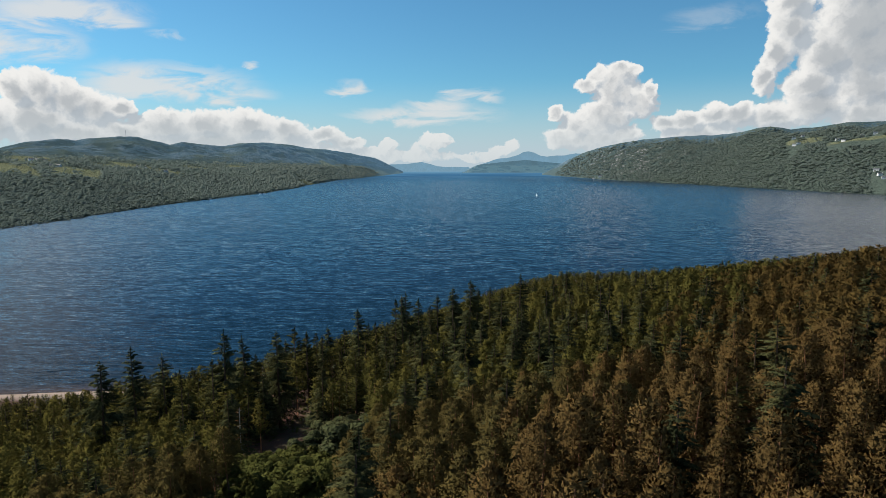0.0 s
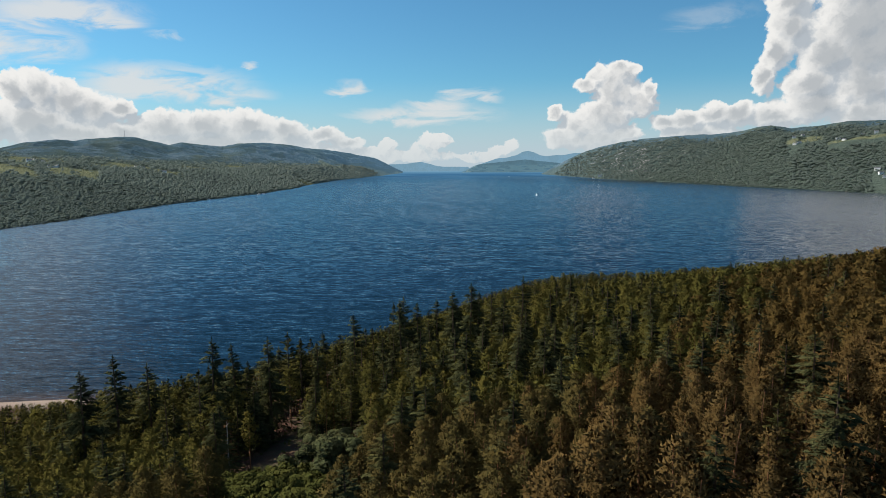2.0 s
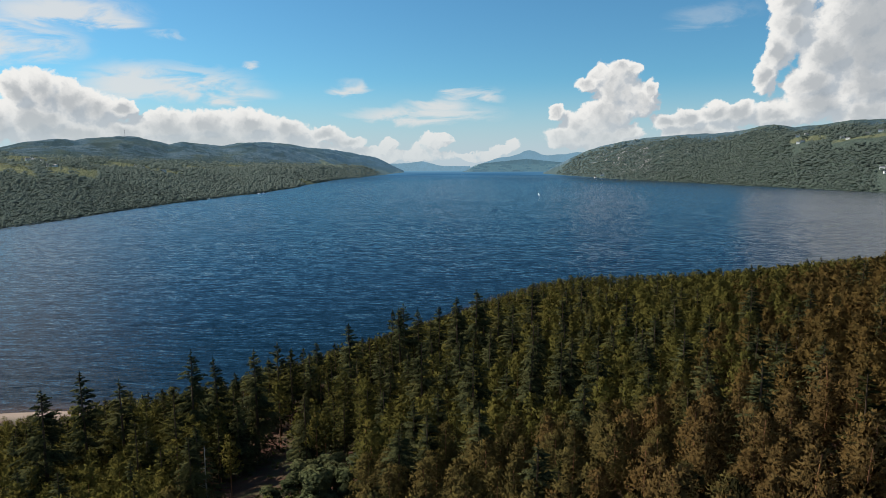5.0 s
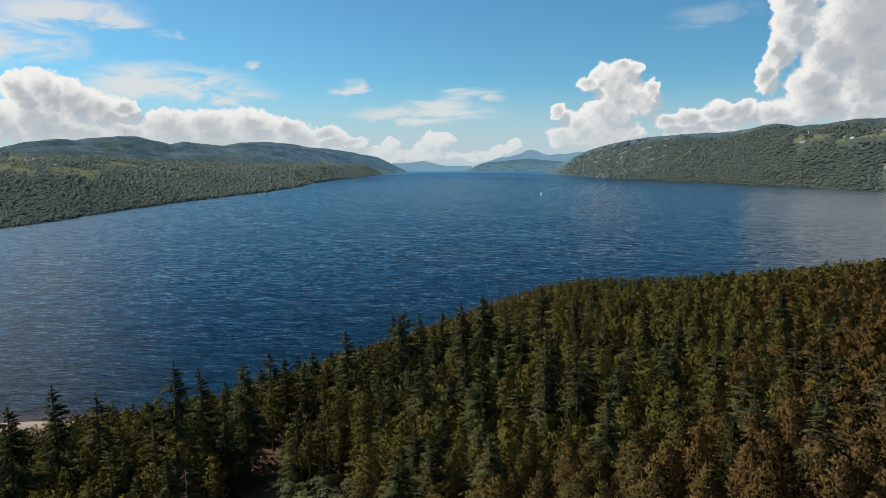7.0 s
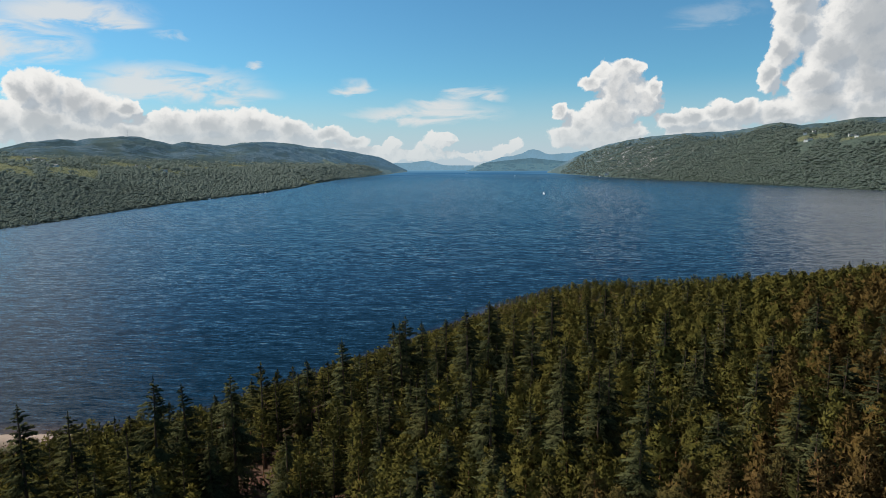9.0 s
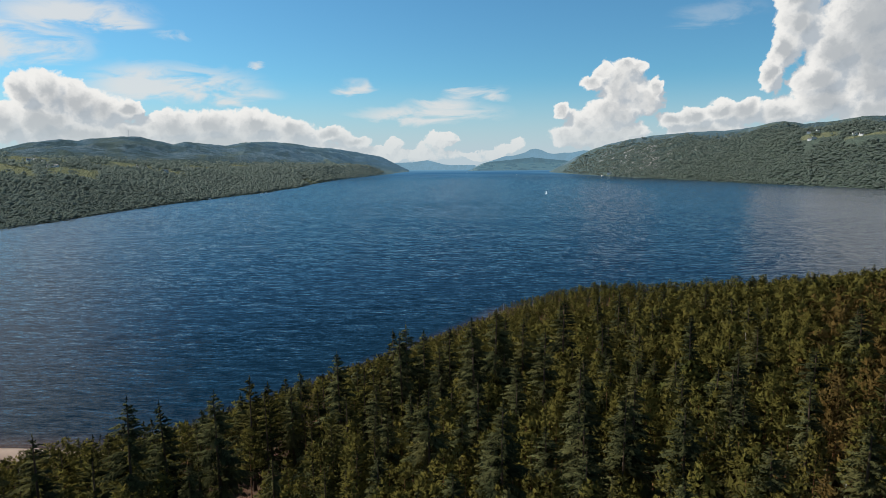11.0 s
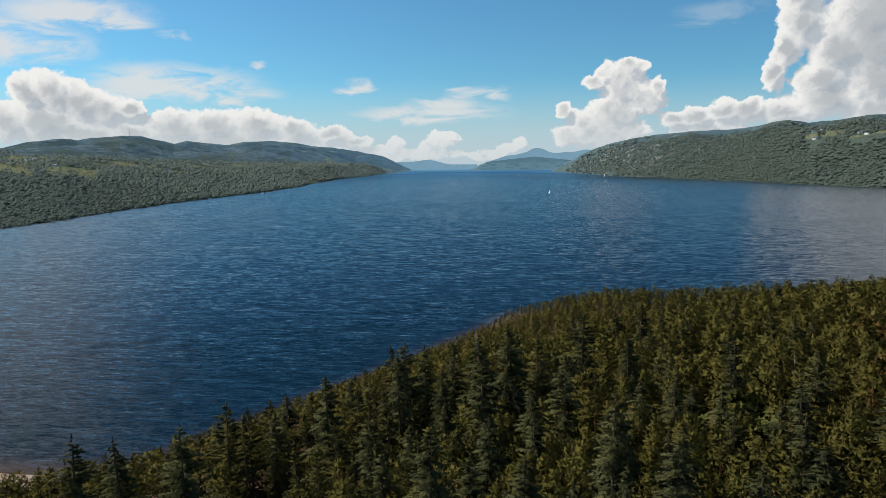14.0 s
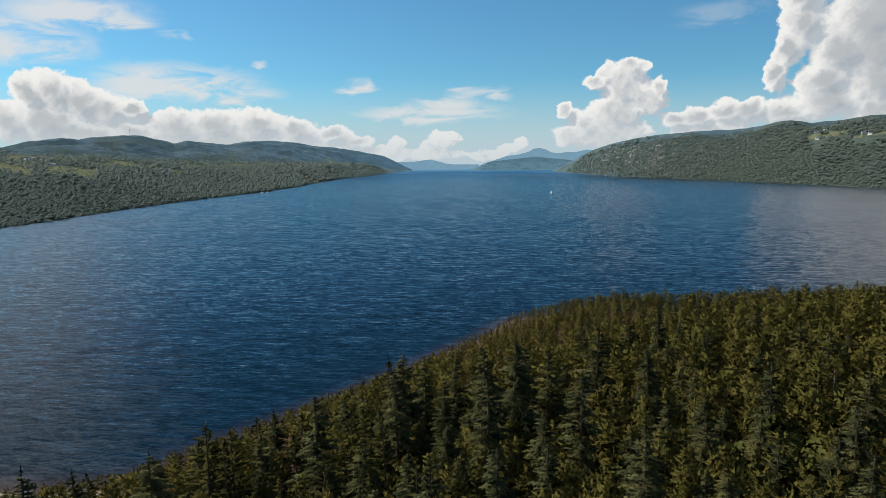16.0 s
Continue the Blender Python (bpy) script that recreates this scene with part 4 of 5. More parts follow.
def plan_trees():
    rng = np.random.default_rng(5)
    trees = []
    for x, y, top, kind in MARKED:
        trees.append((x, y, top - float(ground_height(x, y)) + 0.4, kind))
    taken = np.array([(t[0], t[1]) for t in trees])
    spruces = [(t[0], t[1]) for t in trees if t[3] == "spruce"]
    step = 4.5
    xs, ys = np.meshgrid(np.arange(-190, 350, step), np.arange(-80, 410, step))
    xs, ys = (xs + (np.arange(xs.shape[0]) % 2)[:, None] * step / 2).ravel(), ys.ravel()
    xs, ys = xs + rng.uniform(-1.5, 1.5, xs.shape), ys + rng.uniform(-1.5, 1.5, ys.shape)
    d = inland(xs, ys)
    g = ground_height(xs, ys, d)
    mixed = rough(xs * 0.03, ys * 0.03, 31)
    for x, y, di, z, m in zip(xs, ys, d, g, mixed):
        if di < (3 if x > -90 else 15) or (x > 90 and y > 335):
            continue
        if min((taken[:, 0] - x) ** 2 + (taken[:, 1] - y) ** 2) < 14 or any(((x - a) / w) ** 2 + ((y - b) / h) ** 2 < 1 for a, b, w, h in GAPS):
            continue
        u = rng.random()
        heart = np.exp(-((x - 18) / 34) ** 2 - ((y - 168) / 48) ** 2)
        left = np.clip((8 - x) / 20, 0, 1) * np.clip((245 - y) / 25, 0, 1)
        spruce = 0.03 + 0.55 * heart + 0.08 * left * (1 - heart)
        larch = 0.03 + 0.34 * left * np.clip((y - 140) / 30, 0, 1)
        kind = "spruce" if u < spruce else "larch" if u < spruce + larch else "dead" if u > 0.992 else "pine"
        tall = 15.0 + 4.5 * np.clip((y - 125) / 60, 0, 1)
        h = tall * {"spruce": rng.uniform(0.95, 1.15), "larch": rng.uniform(0.85, 1.05), "pine": rng.uniform(0.82, 1.06), "dead": rng.uniform(0.7, 0.9)}[kind]
        if kind == "spruce":
            if any((x - a) ** 2 + (y - b) ** 2 < 38 for a, b in spruces):
                kind, h = "pine", h * 0.82
            else:
                spruces.append((x, y))
        h *= 1 - 0.34 * np.clip((y - 235) / 65, 0, 1) - 0.12 * np.clip((20 - x) / 20, 0, 1) * np.clip((y - 190) / 30, 0, 1)
        h = min(h, (top_limit(x, y, di) - z) * rng.uniform(0.84, 1.05))
        view = (x - 0.5) / max(y - 3.3, 1.0)
        if -0.37 < view < -0.15 and y < 104:      # young low growth in front of the clearing
            h = min(h, 80.5 - 0.555 * np.hypot(x, y - 3.3) - z)
        if h < 2.2:
            continue
        trees.append((x, y, h, kind))
    return trees


def greener(x, y):
    """Where the pines are olive-green, towards the shore and the point; brown-needled ones stand on the slope."""
    return x < 46 + 0.6 * (y - 120) + 1.5 * max(0.0, y - 210)


def plant_forest():
    patterns, light = make_patterns(), make_light_patterns()
    rng = np.random.default_rng(9)
    made, rest = {}, {k: [] for k in light}
    counts = {k: 0 for k in KINDS}
    limits = {"spruce": 220, "pine": 290, "larch": 120, "broadleaf": 40, "willow": 40, "shrub": 60, "dead": 30}
    trees = plan_trees()
    for k in range(16):      # broadleaf trees and willows of the clearing
        a, q = rng.random() * 6.283, np.sqrt(rng.random())
        trees.append((-20 + 9 * q * np.cos(a), 134 + 12 * q * np.sin(a), rng.uniform(4.5, 7.5), "willow"))
    for k in range(22):      # grey-green willows on the rim of the hollow
        a, q = k * 2.39996, np.sqrt((k + 0.5) / 22)
        trees.append((-26 + 7.5 * q * np.cos(a), 176 + 20 * q * np.sin(a), rng.uniform(3.5, 6.5), "willow"))
    for k in range(34):      # the thicket in front of them
        a, q = k * 2.39996, np.sqrt((k + 0.5) / 34)
        u, v = 9.5 * q * np.cos(a), 17 * q * np.sin(a)
        trees.append((-27.5 + 0.9 * u - 0.45 * v, 113 + 0.45 * u + 0.9 * v, rng.uniform(2.8, 4.4), "shrub"))
    trees += [(48, 160, 13, "broadleaf"), (44, 170, 12, "broadleaf"), (-12, 203, 4.5, "willow"), (-20, 199, 4, "willow"), (-16, 206, 4, "willow"), (34, 388, 5, "dead"), (40, 392, 5, "dead"), (46, 390, 5, "dead")]
    trees.sort(key=lambda t: (t[0] * 0.8) ** 2 + (t[1] - 60) ** 2)
    for x, y, h, kind in trees:
        z = float(ground_height(x, y)) - 0.1
        turn, lean = rng.random() * 360, rng.normal(0, 1.2, 2)
        aside = x > 0.72 * y + 8 or x < -0.72 * y - 16 or y < 34
        if kind in light and aside and rng.random() < 0.66 and abs(x) > 60:
            continue
        if kind in light and aside:
            rest[kind].append((x, y, z, h, turn, abs(x) > 72 or y < -20))
            continue
        if aside:
            continue
        counts[kind] += 1
        if kind in light and counts[kind] > limits[kind]:
            rest[kind].append((x, y, z, h, turn, False))
            continue
        high, label, group = KINDS[kind]
        k = int(rng.integers(len(patterns[kind])))
        if kind == "pine":
            k = (1, 3)[k % 2] if greener(x + rng.normal(0, 9), y) else (0, 2, 4)[k % 3]
        s = h / high
        fat = s * rng.uniform(0.92, 1.22) if s > 0.75 else s * (1.75 - 0.73 * s)
        m = pose(x, y, z, lean[0], lean[1], turn)
        name = {"dead": "dying_conifer", "broadleaf": "broadleaf_tree"}.get(kind, kind)
        if kind in ("spruce", "pine", "larch") and h < 9:
            label = {"spruce": "small young spruce at the wood's edge", "pine": "low young pine near the shore", "larch": "low young larch near the shore"}[kind]
        if (kind, k) not in made:
            made[kind, k] = ob = tree_thing(name, label, "tree", group, *patterns[kind][k])
            ob.matrix_basis = m
        else:
            src = made[kind, k]
            ob = copy_thing(src, m)
            tagged(ob, label)
        ob.matrix_basis = m @ Matrix.Diagonal((fat, fat, s, 1))
    for kind, rows in rest.items():
        if kind == "pine":
            stand("pine", [r for r in rows if greener(r[0] - (r[4] - 180) * 0.10, r[1])], light[kind], rng, M_GREEN_PINE, "dense stand of olive-green pines")
            rows = [r for r in rows if not greener(r[0] - (r[4] - 180) * 0.10, r[1])]
        stand(kind, rows, light[kind], rng, {"spruce": M_SPRUCE, "pine": M_BROWN_PINE, "larch": M_LARCH}[kind],
              {"spruce": "dense stand of dark green spruces", "pine": "dense stand of olive-brown pines", "larch": "stand of yellow-green larches"}[kind])


def stand(kind, rows, crowns, rng, mat, label):
    """All the trees of one kind that stand farther back, crowns in one mesh and trunks in another."""
    high = KINDS[kind][0]
    tris, tints, outs, tv, tf, n = [], [], [], [], [], 0
    normals = [spread_normals(t) for t, _ in crowns]
    for x, y, z, h, turn, aside in rows:
        pick = int(rng.integers(4)) + (8 if aside else 4 if y > 190 or y < 34 else 0)
        t, c = crowns[pick]
        s = h / high
        fat = s * rng.uniform(0.95, 1.25) * (1.6 if aside else 1.0)
        ca, sa = np.cos(turn), np.sin(turn)
        p = t.reshape(-1, 3)
        q = np.stack([(p[:, 0] * ca - p[:, 1] * sa) * fat + x, (p[:, 0] * sa + p[:, 1] * ca) * fat + y, p[:, 2] * s + z], -1)
        tris.append(q)
        w = normals[pick]
        outs.append(np.stack([w[:, 0] * ca - w[:, 1] * sa, w[:, 0] * sa + w[:, 1] * ca, w[:, 2]], -1))
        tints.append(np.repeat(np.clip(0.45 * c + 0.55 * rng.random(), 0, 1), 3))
        v, f = tapered([(x, y, z - 0.5), (x, y, z + h * 0.5), (x, y, z + h * 0.80)], [0.16, 0.09, 0.02], 4)
        tv.append(v)
        tf.append(f + n)
        n += len(v)
    ob = tagged(new(kind + "_stand"), label, "forest", kind="stuff")
    v = np.concatenate(tris)
    me = mesh_from("crowns", v, np.arange(len(v)).reshape(-1, 3), smooth=False, tint=np.concatenate(tints), out=np.concatenate(outs))
    me.materials.append(mat)
    tagged(mesh_part("crowns", me, ob), kind="stuff")
    me = mesh_from("trunks", np.concatenate(tv), np.concatenate(tf))
    me.materials.append(M_PINE_BARK if kind == "pine" else M_BARK)
    tagged(mesh_part("trunks", me, ob), kind="stuff")


def plant_brush():
    """Bracken and low bushes on the forest floor and in the clearing."""
    rng = np.random.default_rng(21)
    n = 2600
    x, y = rng.uniform(-120, 110, n), rng.uniform(60, 260, n)
    a, q = rng.random(5200) * 6.283, np.sqrt(rng.random(5200))
    x, y = np.concatenate([x, -22 + 15 * q * np.cos(a)]), np.concatenate([y, 98 + 38 * q * np.sin(a)])
    d = inland(x, y)
    keep = d > 6
    x, y, d = x[keep], y[keep], d[keep]
    c = np.c_[x, y, ground_height(x, y, d) + 0.1]
    size = rng.uniform(0.6, 1.3, (len(c), 1))
    tris, tint = tufts(rng, c, unit(rng.normal(0, 1, c.shape) * (1, 1, 0.2)), size, 9, 0.28)
    me = mesh_from("bracken", tris.reshape(-1, 3), np.arange(len(tris) * 3).reshape(-1, 3), smooth=False, tint=np.repeat(np.clip(tint, 0, 1), 3),
                   out=np.tile((-0.1, -0.1, 1.0), (len(tris) * 3, 1)))
    me.materials.append(M_LEAF)
    tagged(new("bracken", me), "low green bracken on the forest floor", "bracken", kind="stuff")


# houses: bearing, distance, turn, size, side of the loch
HOUSES = ((-32.3, 2480, 20, 0.9, "left"), (-31.9, 2490, -40, 0.8, "left"), (-31.4, 2470, 10, 0.6, "left"), (-31.0, 2150, 15, 0.8, "left"), (-30.6, 2165, -30, 0.7, "left"),
          (-24.9, 2480, 10, 0.9, "left"), (-24.5, 2485, 30, 0.8, "left"), (-22.9, 2260, 0, 0.8, "left"),
          (30.1, 3240, -20, 0.9, "right"), (30.4, 3245, 25, 0.8, "right"), (30.0, 3390, 0, 0.9, "right"), (30.6, 3400, 30, 0.8, "right"), (33.0, 3090, 10, 0.9, "right"), (33.4, 2990, -25, 0.8, "right"),
          (34.6, 3080, 15, 0.9, "right"), (35.4, 3060, 0, 0.9, "right"), (35.75, 2500, -15, 0.9, "right"), (36.0, 2440, 30, 0.8, "right"), (36.3, 2400, 5, 0.8, "right"), (15.0, 4420, 0, 1.2, "right"), (14.5, 4520, 20, 1.0, "right"))


# ---- far woods ----
def crown_pattern(rng, cuts):
    """A lumpy dome, about one across and one high."""
    bm = bmesh.new()
    bmesh.ops.create_icosphere(bm, subdivisions=cuts, radius=1.0)
    low = [p for p in bm.verts if p.co.z < -0.35]
    bmesh.ops.delete(bm, geom=low, context="VERTS")
    bm.verts.index_update()
    v = np.array([p.co[:] for p in bm.verts])
    f = np.array([[p.index for p in q.verts] for q in bm.faces])
    bm.free()
    v = v * rng.uniform(0.78, 1.18, (len(v), 1))
    return v, f


def far_wood(az, r, z, size, high, cuts, seed, pale, label):
    rng = np.random.default_rng(seed)
    pats = [crown_pattern(rng, cuts) for _ in range(6)]
    base = polar(az, r, z)
    which = rng.integers(6, size=len(base))
    vs, fs, ts, ns, n = [], [], [], [], 0
    patch = rough(base[:, 0] * 0.006, base[:, 1] * 0.006, 77)
    tone = np.clip(pale + 0.9 * (patch - 0.2) + 0.6 * (rng.random(len(base)) - 0.42), 0, 1)
    for k, (pv, pf) in enumerate(pats):
        b = base[which == k]
        s, h = size[which == k], high[which == k]
        turn = rng.random(len(b)) * 6.283
        ca, sa = np.cos(turn)[:, None], np.sin(turn)[:, None]
        v = np.stack([(pv[None, :, 0] * ca - pv[None, :, 1] * sa) * s[:, None], (pv[None, :, 0] * sa + pv[None, :, 1] * ca) * s[:, None],
                      (pv[None, :, 2] + 0.35) * h[:, None]], -1) + b[:, None, :]
        fs.append((pf[None] + (np.arange(len(b)) * len(pv))[:, None, None]).reshape(-1, 3) + n)
        vs.append(v.reshape(-1, 3))
        ns.append(unit(np.stack([pv[None, :, 0] * ca - pv[None, :, 1] * sa, pv[None, :, 0] * sa + pv[None, :, 1] * ca, pv[None, :, 2] + 0.25 + 0 * ca], -1)).reshape(-1, 3))
        leaf = rng.random(len(pv)) * 0.4 - 0.2
        ts.append(np.clip(tone[which == k][:, None] + leaf[None], 0, 1).ravel())
        n += len(b) * len(pv)
    me = mesh_from("far_wood", draw_in(np.concatenate(vs)), np.concatenate(fs), smooth=False, tint=np.concatenate(ts), out=np.concatenate(ns))
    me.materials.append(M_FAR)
    tagged(new("far_wood", me), label, "woodland", kind="stuff")


def plant_far_woods():
    rng = np.random.default_rng(13)
    for side, a0, a1, r0, r1, fields, fmax, gap in (("left", -42, -5, 950, 6600, FIELDS_LEFT, 1.95, 0.0036), ("right", 10.2, 43, 1900, 6200, FIELDS_RIGHT, 2.6, 0.0028)):
        rr = [r0]
        while rr[-1] < r1:
            rr.append(rr[-1] * (1 + gap * (1.1 + 0.15 * max(rr[-1] - 1500, 0) / 1000)))
        rows = []
        for r in rr:
            az = np.arange(a0, a1, np.degrees(gap))
            rows.append(np.stack([az + rng.uniform(-0.2, 0.2, len(az)), r * (1 + rng.uniform(-0.012, 0.012, len(az)))], -1))
        q = np.concatenate(rows)
        az, r = q[:, 0], q[:, 1]
        f, z = land_at(az, r, side)
        open_ = np.maximum(np.maximum(in_fields(az, r, fields), in_fields(az, r + 75, fields)), in_fields(az, r, [(a, q - 70, 0.35, 130) for a, q, *_, where in HOUSES if where == side]))
        hedge = (rough(az * 3.0, r * 0.012, 55) > 0.62) & (open_ > 0.2)
        thin = np.clip((f - 1.0) * 0.9, 0, 0.75) if side == "left" else np.clip((f - 1.9) * 1.2, 0, 0.9)
        glade = rough(az * 1.1, r * 0.003, 56)
        keep = (f > 0.012) & (f < fmax) & ((open_ < 0.25) | hedge) & (rng.random(len(az)) > thin * np.clip(2.2 * glade, 0, 1))
        az, r, z = az[keep], r[keep], z[keep]
        size = gap * r * 0.74 * np.exp(rng.normal(0, 0.30, len(az)))
        spire = rng.random(len(az)) < (0.35 if side == "left" else 0.15)
        high = np.clip(size * np.where(spire, 1.9, 1.0) * rng.uniform(0.65, 1.05, len(az)), 3, 13)
        size = np.where(spire, size * 0.62, size * 1.08)
        high = high * (0.85 if side == "left" else 0.9)
        near = r < 1750
        if near.any():
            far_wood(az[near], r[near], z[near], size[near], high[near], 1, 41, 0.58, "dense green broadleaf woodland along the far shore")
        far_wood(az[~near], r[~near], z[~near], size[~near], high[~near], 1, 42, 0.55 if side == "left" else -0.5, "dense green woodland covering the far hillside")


def land_at(az, r, side):
    """Place f and height z of the far country at bearing and distance."""
    az, r = np.asarray(az, float), np.asarray(r, float)
    height_of = left_height if side == "left" else right_height
    lo = np.zeros(az.shape)
    hi = np.full(az.shape, 4.0)
    for _ in range(14):
        mid = (lo + hi) / 2
        p, _ = height_of(az, mid)
        q = np.hypot(p[..., 0] - VIEW[0], p[..., 1] - VIEW[1])
        lo, hi = np.where(q < r, mid, lo), np.where(q < r, hi, mid)
    f = (lo + hi) / 2
    return f, height_of(az, f)[1]


# ---- houses, boats, mast ----
def far_pose(az, r, z, turn):
    p = polar(np.array(az, float), np.array(r, float), z)
    q = draw_in(p)
    s = float(np.linalg.norm(q - VIEW) / np.linalg.norm(p - VIEW))
    return pose(*[float(v) for v in q], 0, 0, turn) @ Matrix.Scale(s, 4)


def box(bm, x0, x1, y0, y1, z0, z1):
    m = Matrix.Translation(((x0 + x1) / 2, (y0 + y1) / 2, (z0 + z1) / 2)) @ Matrix.Diagonal((x1 - x0, y1 - y0, z1 - z0, 1))
    bmesh.ops.create_cube(bm, size=1.0, matrix=m)
    return bm


def prism(profile, x0, x1):
    """A bar along x of a profile in y and z."""
    bm = bmesh.new()
    a = [bm.verts.new((x0, y, z)) for y, z in profile]
    b = [bm.verts.new((x1, y, z)) for y, z in profile]
    bm.faces.new(a[::-1])
    bm.faces.new(b)
    for k in range(len(profile)):
        bm.faces.new((a[k], a[(k + 1) % len(a)], b[(k + 1) % len(a)], b[k]))
    bmesh.ops.recalc_face_normals(bm, faces=bm.faces[:])
    return bm


def house(m, length=14.0, depth=8.0, eaves=5.4, ridge=7.8, label="white farmhouse with a grey slate roof"):
    ob = tagged(new("house"), label, "house", "farmhouses on the far shores")
    h = depth / 2
    wall = part("wall", prism([(-h, -2), (h, -2), (h, eaves), (0, ridge - 0.3), (-h, eaves)], -length / 2, length / 2), M_WHITE, ob)
    part("roof", prism([(-h - 0.5, eaves - 0.4), (0, ridge), (h + 0.5, eaves - 0.4), (h + 0.5, eaves), (0, ridge + 0.45), (-h - 0.5, eaves)], -length / 2 - 0.4, length / 2 + 0.4), M_SLATE, ob)
    for x in (-length / 2 + 0.8, length / 2 - 0.8):
        part("chimney", box(bmesh.new(), x - 0.5, x + 0.5, -0.5, 0.5, ridge - 1, ridge + 1.5), M_WHITE, ob)
    for k in range(3):
        x = (k - 1) * length * 0.3
        part("window", box(bmesh.new(), x - 0.6, x + 0.6, -h - 0.06, -h + 0.1, 1.2, 2.8), M_GLASS, wall)
    ob.matrix_basis = m
    return ob


def hull_mesh(length, beam, high, bow=0.5):
    bm = bmesh.new()
    rows = []
    for k in range(9):
        s = k / 8
        w = beam / 2 * min(1.0, (1 - s) ** bow * 1.5) * (0.8 + 0.2 * min(1, s * 4))
        x = (s - 0.5) * length
        top = high * (1 + 0.35 * s * s)
        rows.append([bm.verts.new((x, -w, top)), bm.verts.new((x, -w * 0.7, -0.2)), bm.verts.new((x, w * 0.7, -0.2)), bm.verts.new((x, w, top))])
    for a, b in zip(rows, rows[1:]):
        for k in range(4):
            bm.faces.new((a[k], b[k], b[(k + 1) % 4], a[(k + 1) % 4]))
    bm.faces.new(rows[0])
    bm.faces.new(rows[-1][::-1])
    bmesh.ops.remove_doubles(bm, verts=bm.verts[:], dist=0.01)
    bmesh.ops.recalc_face_normals(bm, faces=bm.faces[:])
    return bm


def sail(points, thick=0.06):
    bm = bmesh.new()
    a = [bm.verts.new((x, -thick, z)) for x, z in points]
    b = [bm.verts.new((x, thick, z)) for x, z in points]
    bm.faces.new(a)
    bm.faces.new(b[::-1])
    for k in range(len(a)):
        bm.faces.new((a[k], b[k], b[(k + 1) % len(a)], a[(k + 1) % len(a)]))
    bmesh.ops.recalc_face_normals(bm, faces=bm.faces[:])
    return bm


def pole(x, z0, z1, r, y=0.0):
    bm = bmesh.new()
    bmesh.ops.create_cone(bm, cap_ends=True, segments=8, radius1=r, radius2=r * 0.6, depth=z1 - z0, matrix=Matrix.Translation((x, y, (z0 + z1) / 2)))
    return bm


def yacht(m):
    ob = tagged(new("sailing_yacht"), "white sailing yacht under sail on the loch", "yacht")
    part("hull", hull_mesh(10.5, 3.0, 1.1), M_HULL, ob)
    part("cabin", box(bmesh.new(), -2.2, 1.8, -0.8, 0.8, 1.0, 1.7), M_HULL, ob)
    part("mast", pole(0.8, 1.0, 14.0, 0.12), M_STEEL, ob)
    part("boom", box(bmesh.new(), -4.0, 0.8, -0.07, 0.07, 2.2, 2.36), M_STEEL, ob)
    part("mainsail", sail([(-4.0, 2.4), (0.7, 2.4), (0.7, 13.6), (-1.0, 9.0)]), M_SAIL, ob, "white triangular mainsail")
    part("jib", sail([(1.0, 1.9), (5.0, 1.6), (0.95, 11.8)]), M_SAIL, ob, "white jib")
    ob.matrix_basis = m


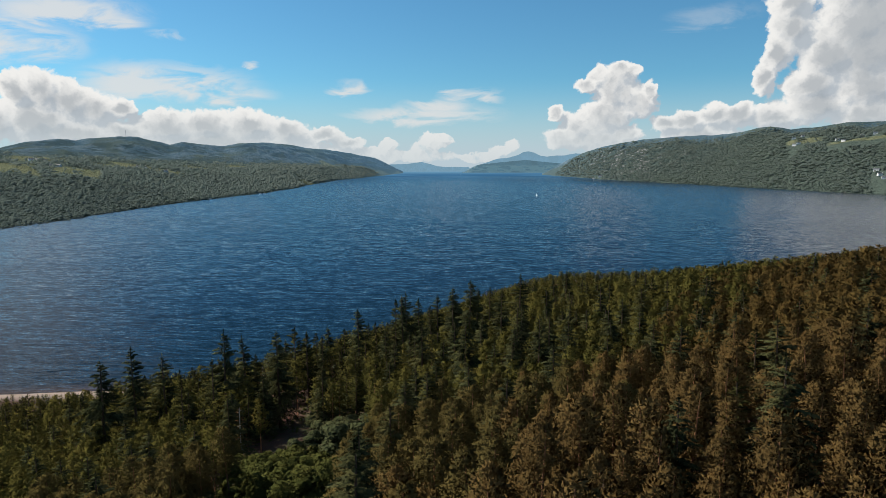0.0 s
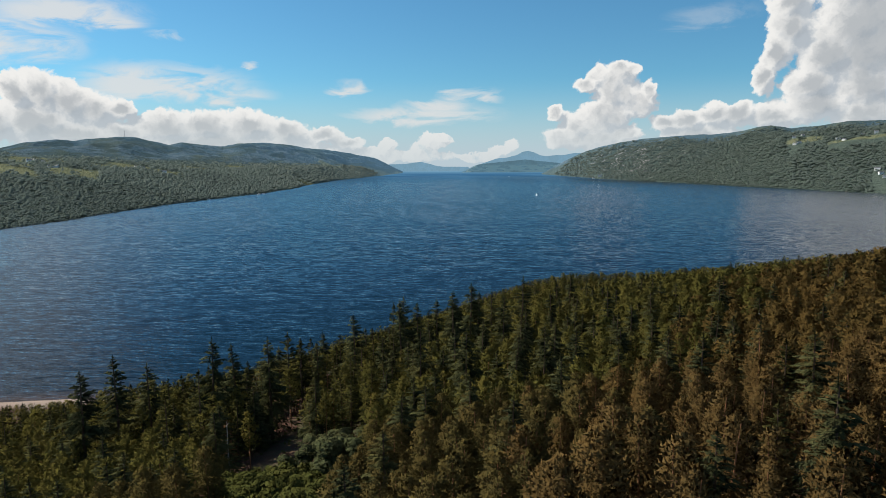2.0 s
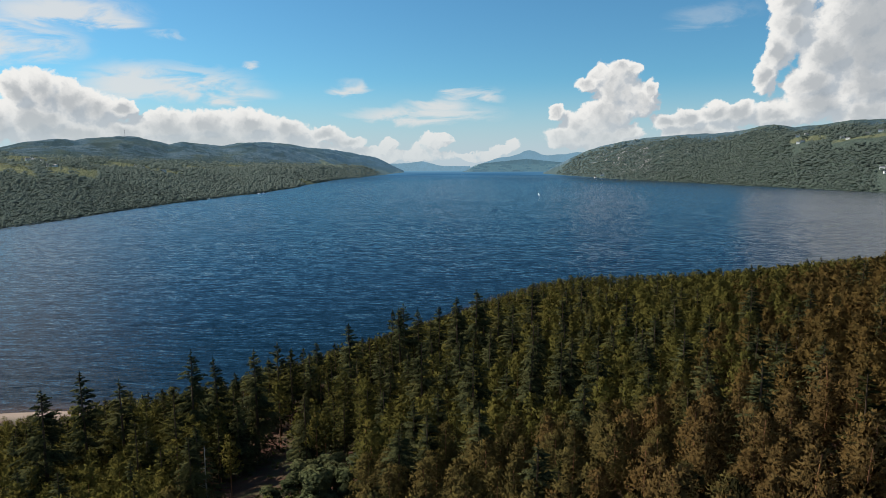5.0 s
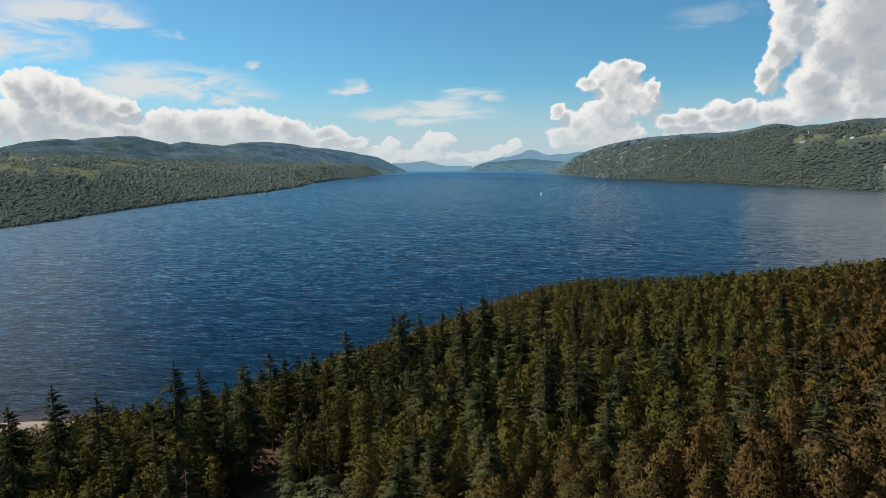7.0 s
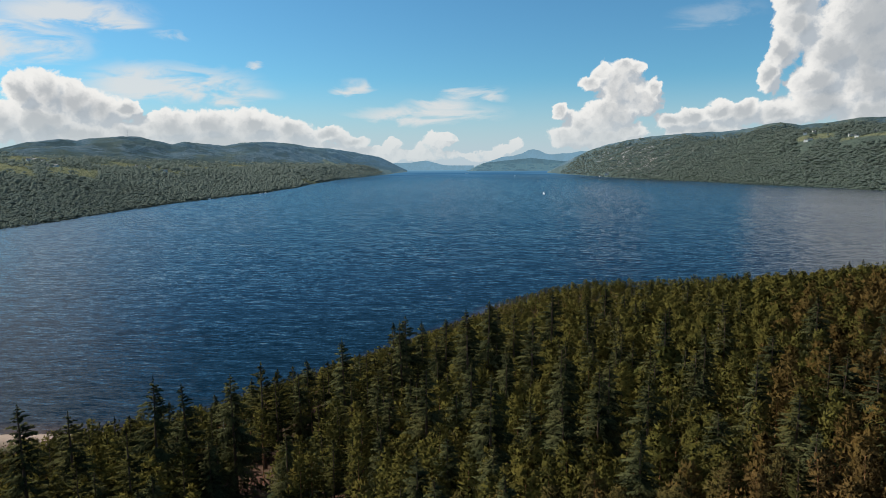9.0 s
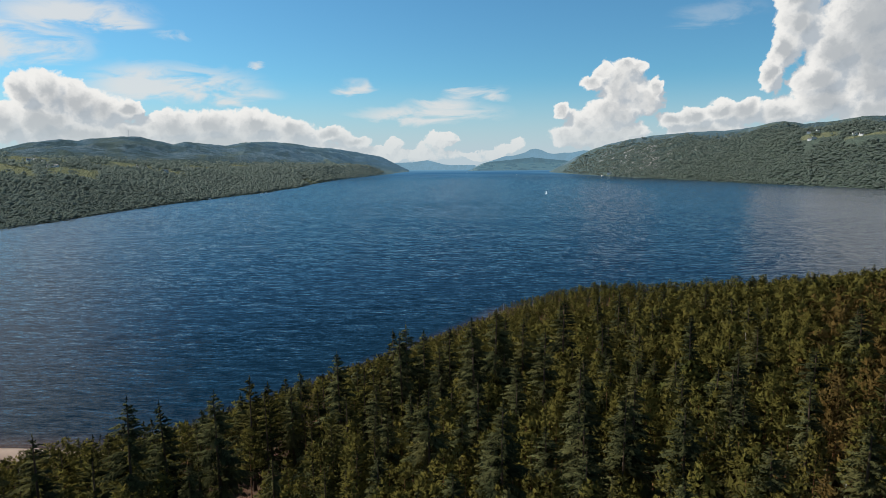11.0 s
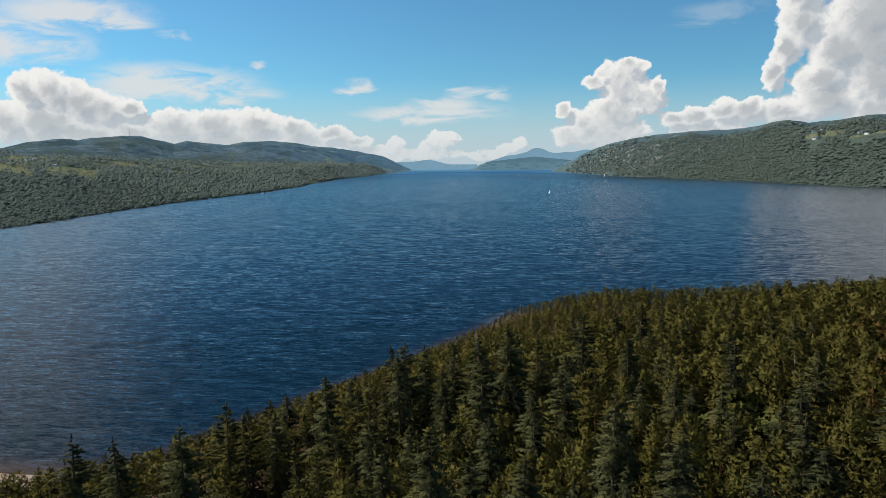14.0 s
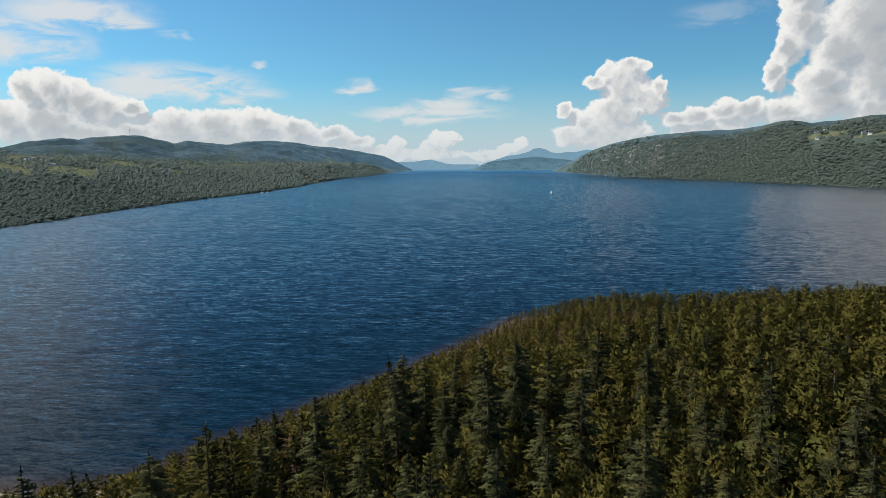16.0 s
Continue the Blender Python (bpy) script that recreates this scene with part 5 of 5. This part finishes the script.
def motorboat(m, label, wake=False):
    ob = tagged(new("motorboat"), label, "boat", "boats on the loch")
    part("hull", hull_mesh(9.0, 3.2, 1.2, 0.6), M_HULL, ob)
    part("cabin", prism([(-1.2, 1.1), (1.2, 1.1), (1.0, 2.7), (-1.0, 2.7)], -2.5, 1.5), M_HULL, ob)
    part("windscreen", prism([(-1.02, 1.8), (1.02, 1.8), (0.95, 2.5), (-0.95, 2.5)], 1.4, 1.55), M_GLASS, ob)
    if wake:
        part("wake", prism([(-2.5, 0.02), (2.5, 0.02), (1.2, 0.25), (-1.2, 0.25)], -34, -4), M_FOAM, ob, "white foaming wake")
    ob.matrix_basis = m


def radio_mast(m):
    ob = tagged(new("radio_mast"), "thin grey radio mast on the ridge", "mast")
    part("tower", pole(0, 0, 46, 1.0), M_STEEL, ob)
    for z in (28, 35, 41):
        part("antenna", box(bmesh.new(), -1.4, 1.4, -0.4, 0.4, z, z + 1.6), M_STEEL, ob)
    ob.matrix_basis = m


def jetty(m):
    ob = tagged(new("jetty"), "low timber jetty on the far shore", "jetty")
    part("deck", box(bmesh.new(), -14, 14, -1.6, 1.6, 1.0, 1.4), M_TIMBER, ob)
    for x in (-12, -4, 4, 12):
        part("post", box(bmesh.new(), x - 0.25, x + 0.25, -1.4, -0.9, -2, 1.0), M_TIMBER, ob)
        part("post", box(bmesh.new(), x - 0.25, x + 0.25, 0.9, 1.4, -2, 1.0), M_TIMBER, ob)
    ob.matrix_basis = m


def build_far_things():
    for az, r, turn, size, side in HOUSES:
        z = float(land_at(np.array([az]), np.array([float(r)]), side)[1][0])
        house(far_pose(az, r, z + 0.5, -az + turn) @ Matrix.Scale(size * 1.3, 4))
    yacht(pose(299, 1812, 0, 0, 0, -53) @ Matrix.Scale(0.62, 4))
    motorboat(far_pose(-15.4, 1995, 0, 30), "white moored motorboat near the wooded shore")
    motorboat(far_pose(-15.0, 2030, 0, -20), "white moored motorboat near the wooded shore")
    motorboat(far_pose(-19.6, 1712, 0, 60), "white motorboat lying beside the small spit")
    motorboat(far_pose(7.0, 5300, 0, 200), "white motorboat trailing a wake", True)
    motorboat(far_pose(2.6, 6800, 0, 170), "white motorboat trailing a wake", True)
    f, z = land_at(np.array([-25.54]), np.array([4713.0]), "left")
    radio_mast(far_pose(-25.54, 4713, float(z[0]) - 3, 0))
    jetty(far_pose(34.05, 2372, 0, 20))


plant_forest()
plant_brush()
plant_far_woods()
build_far_things()
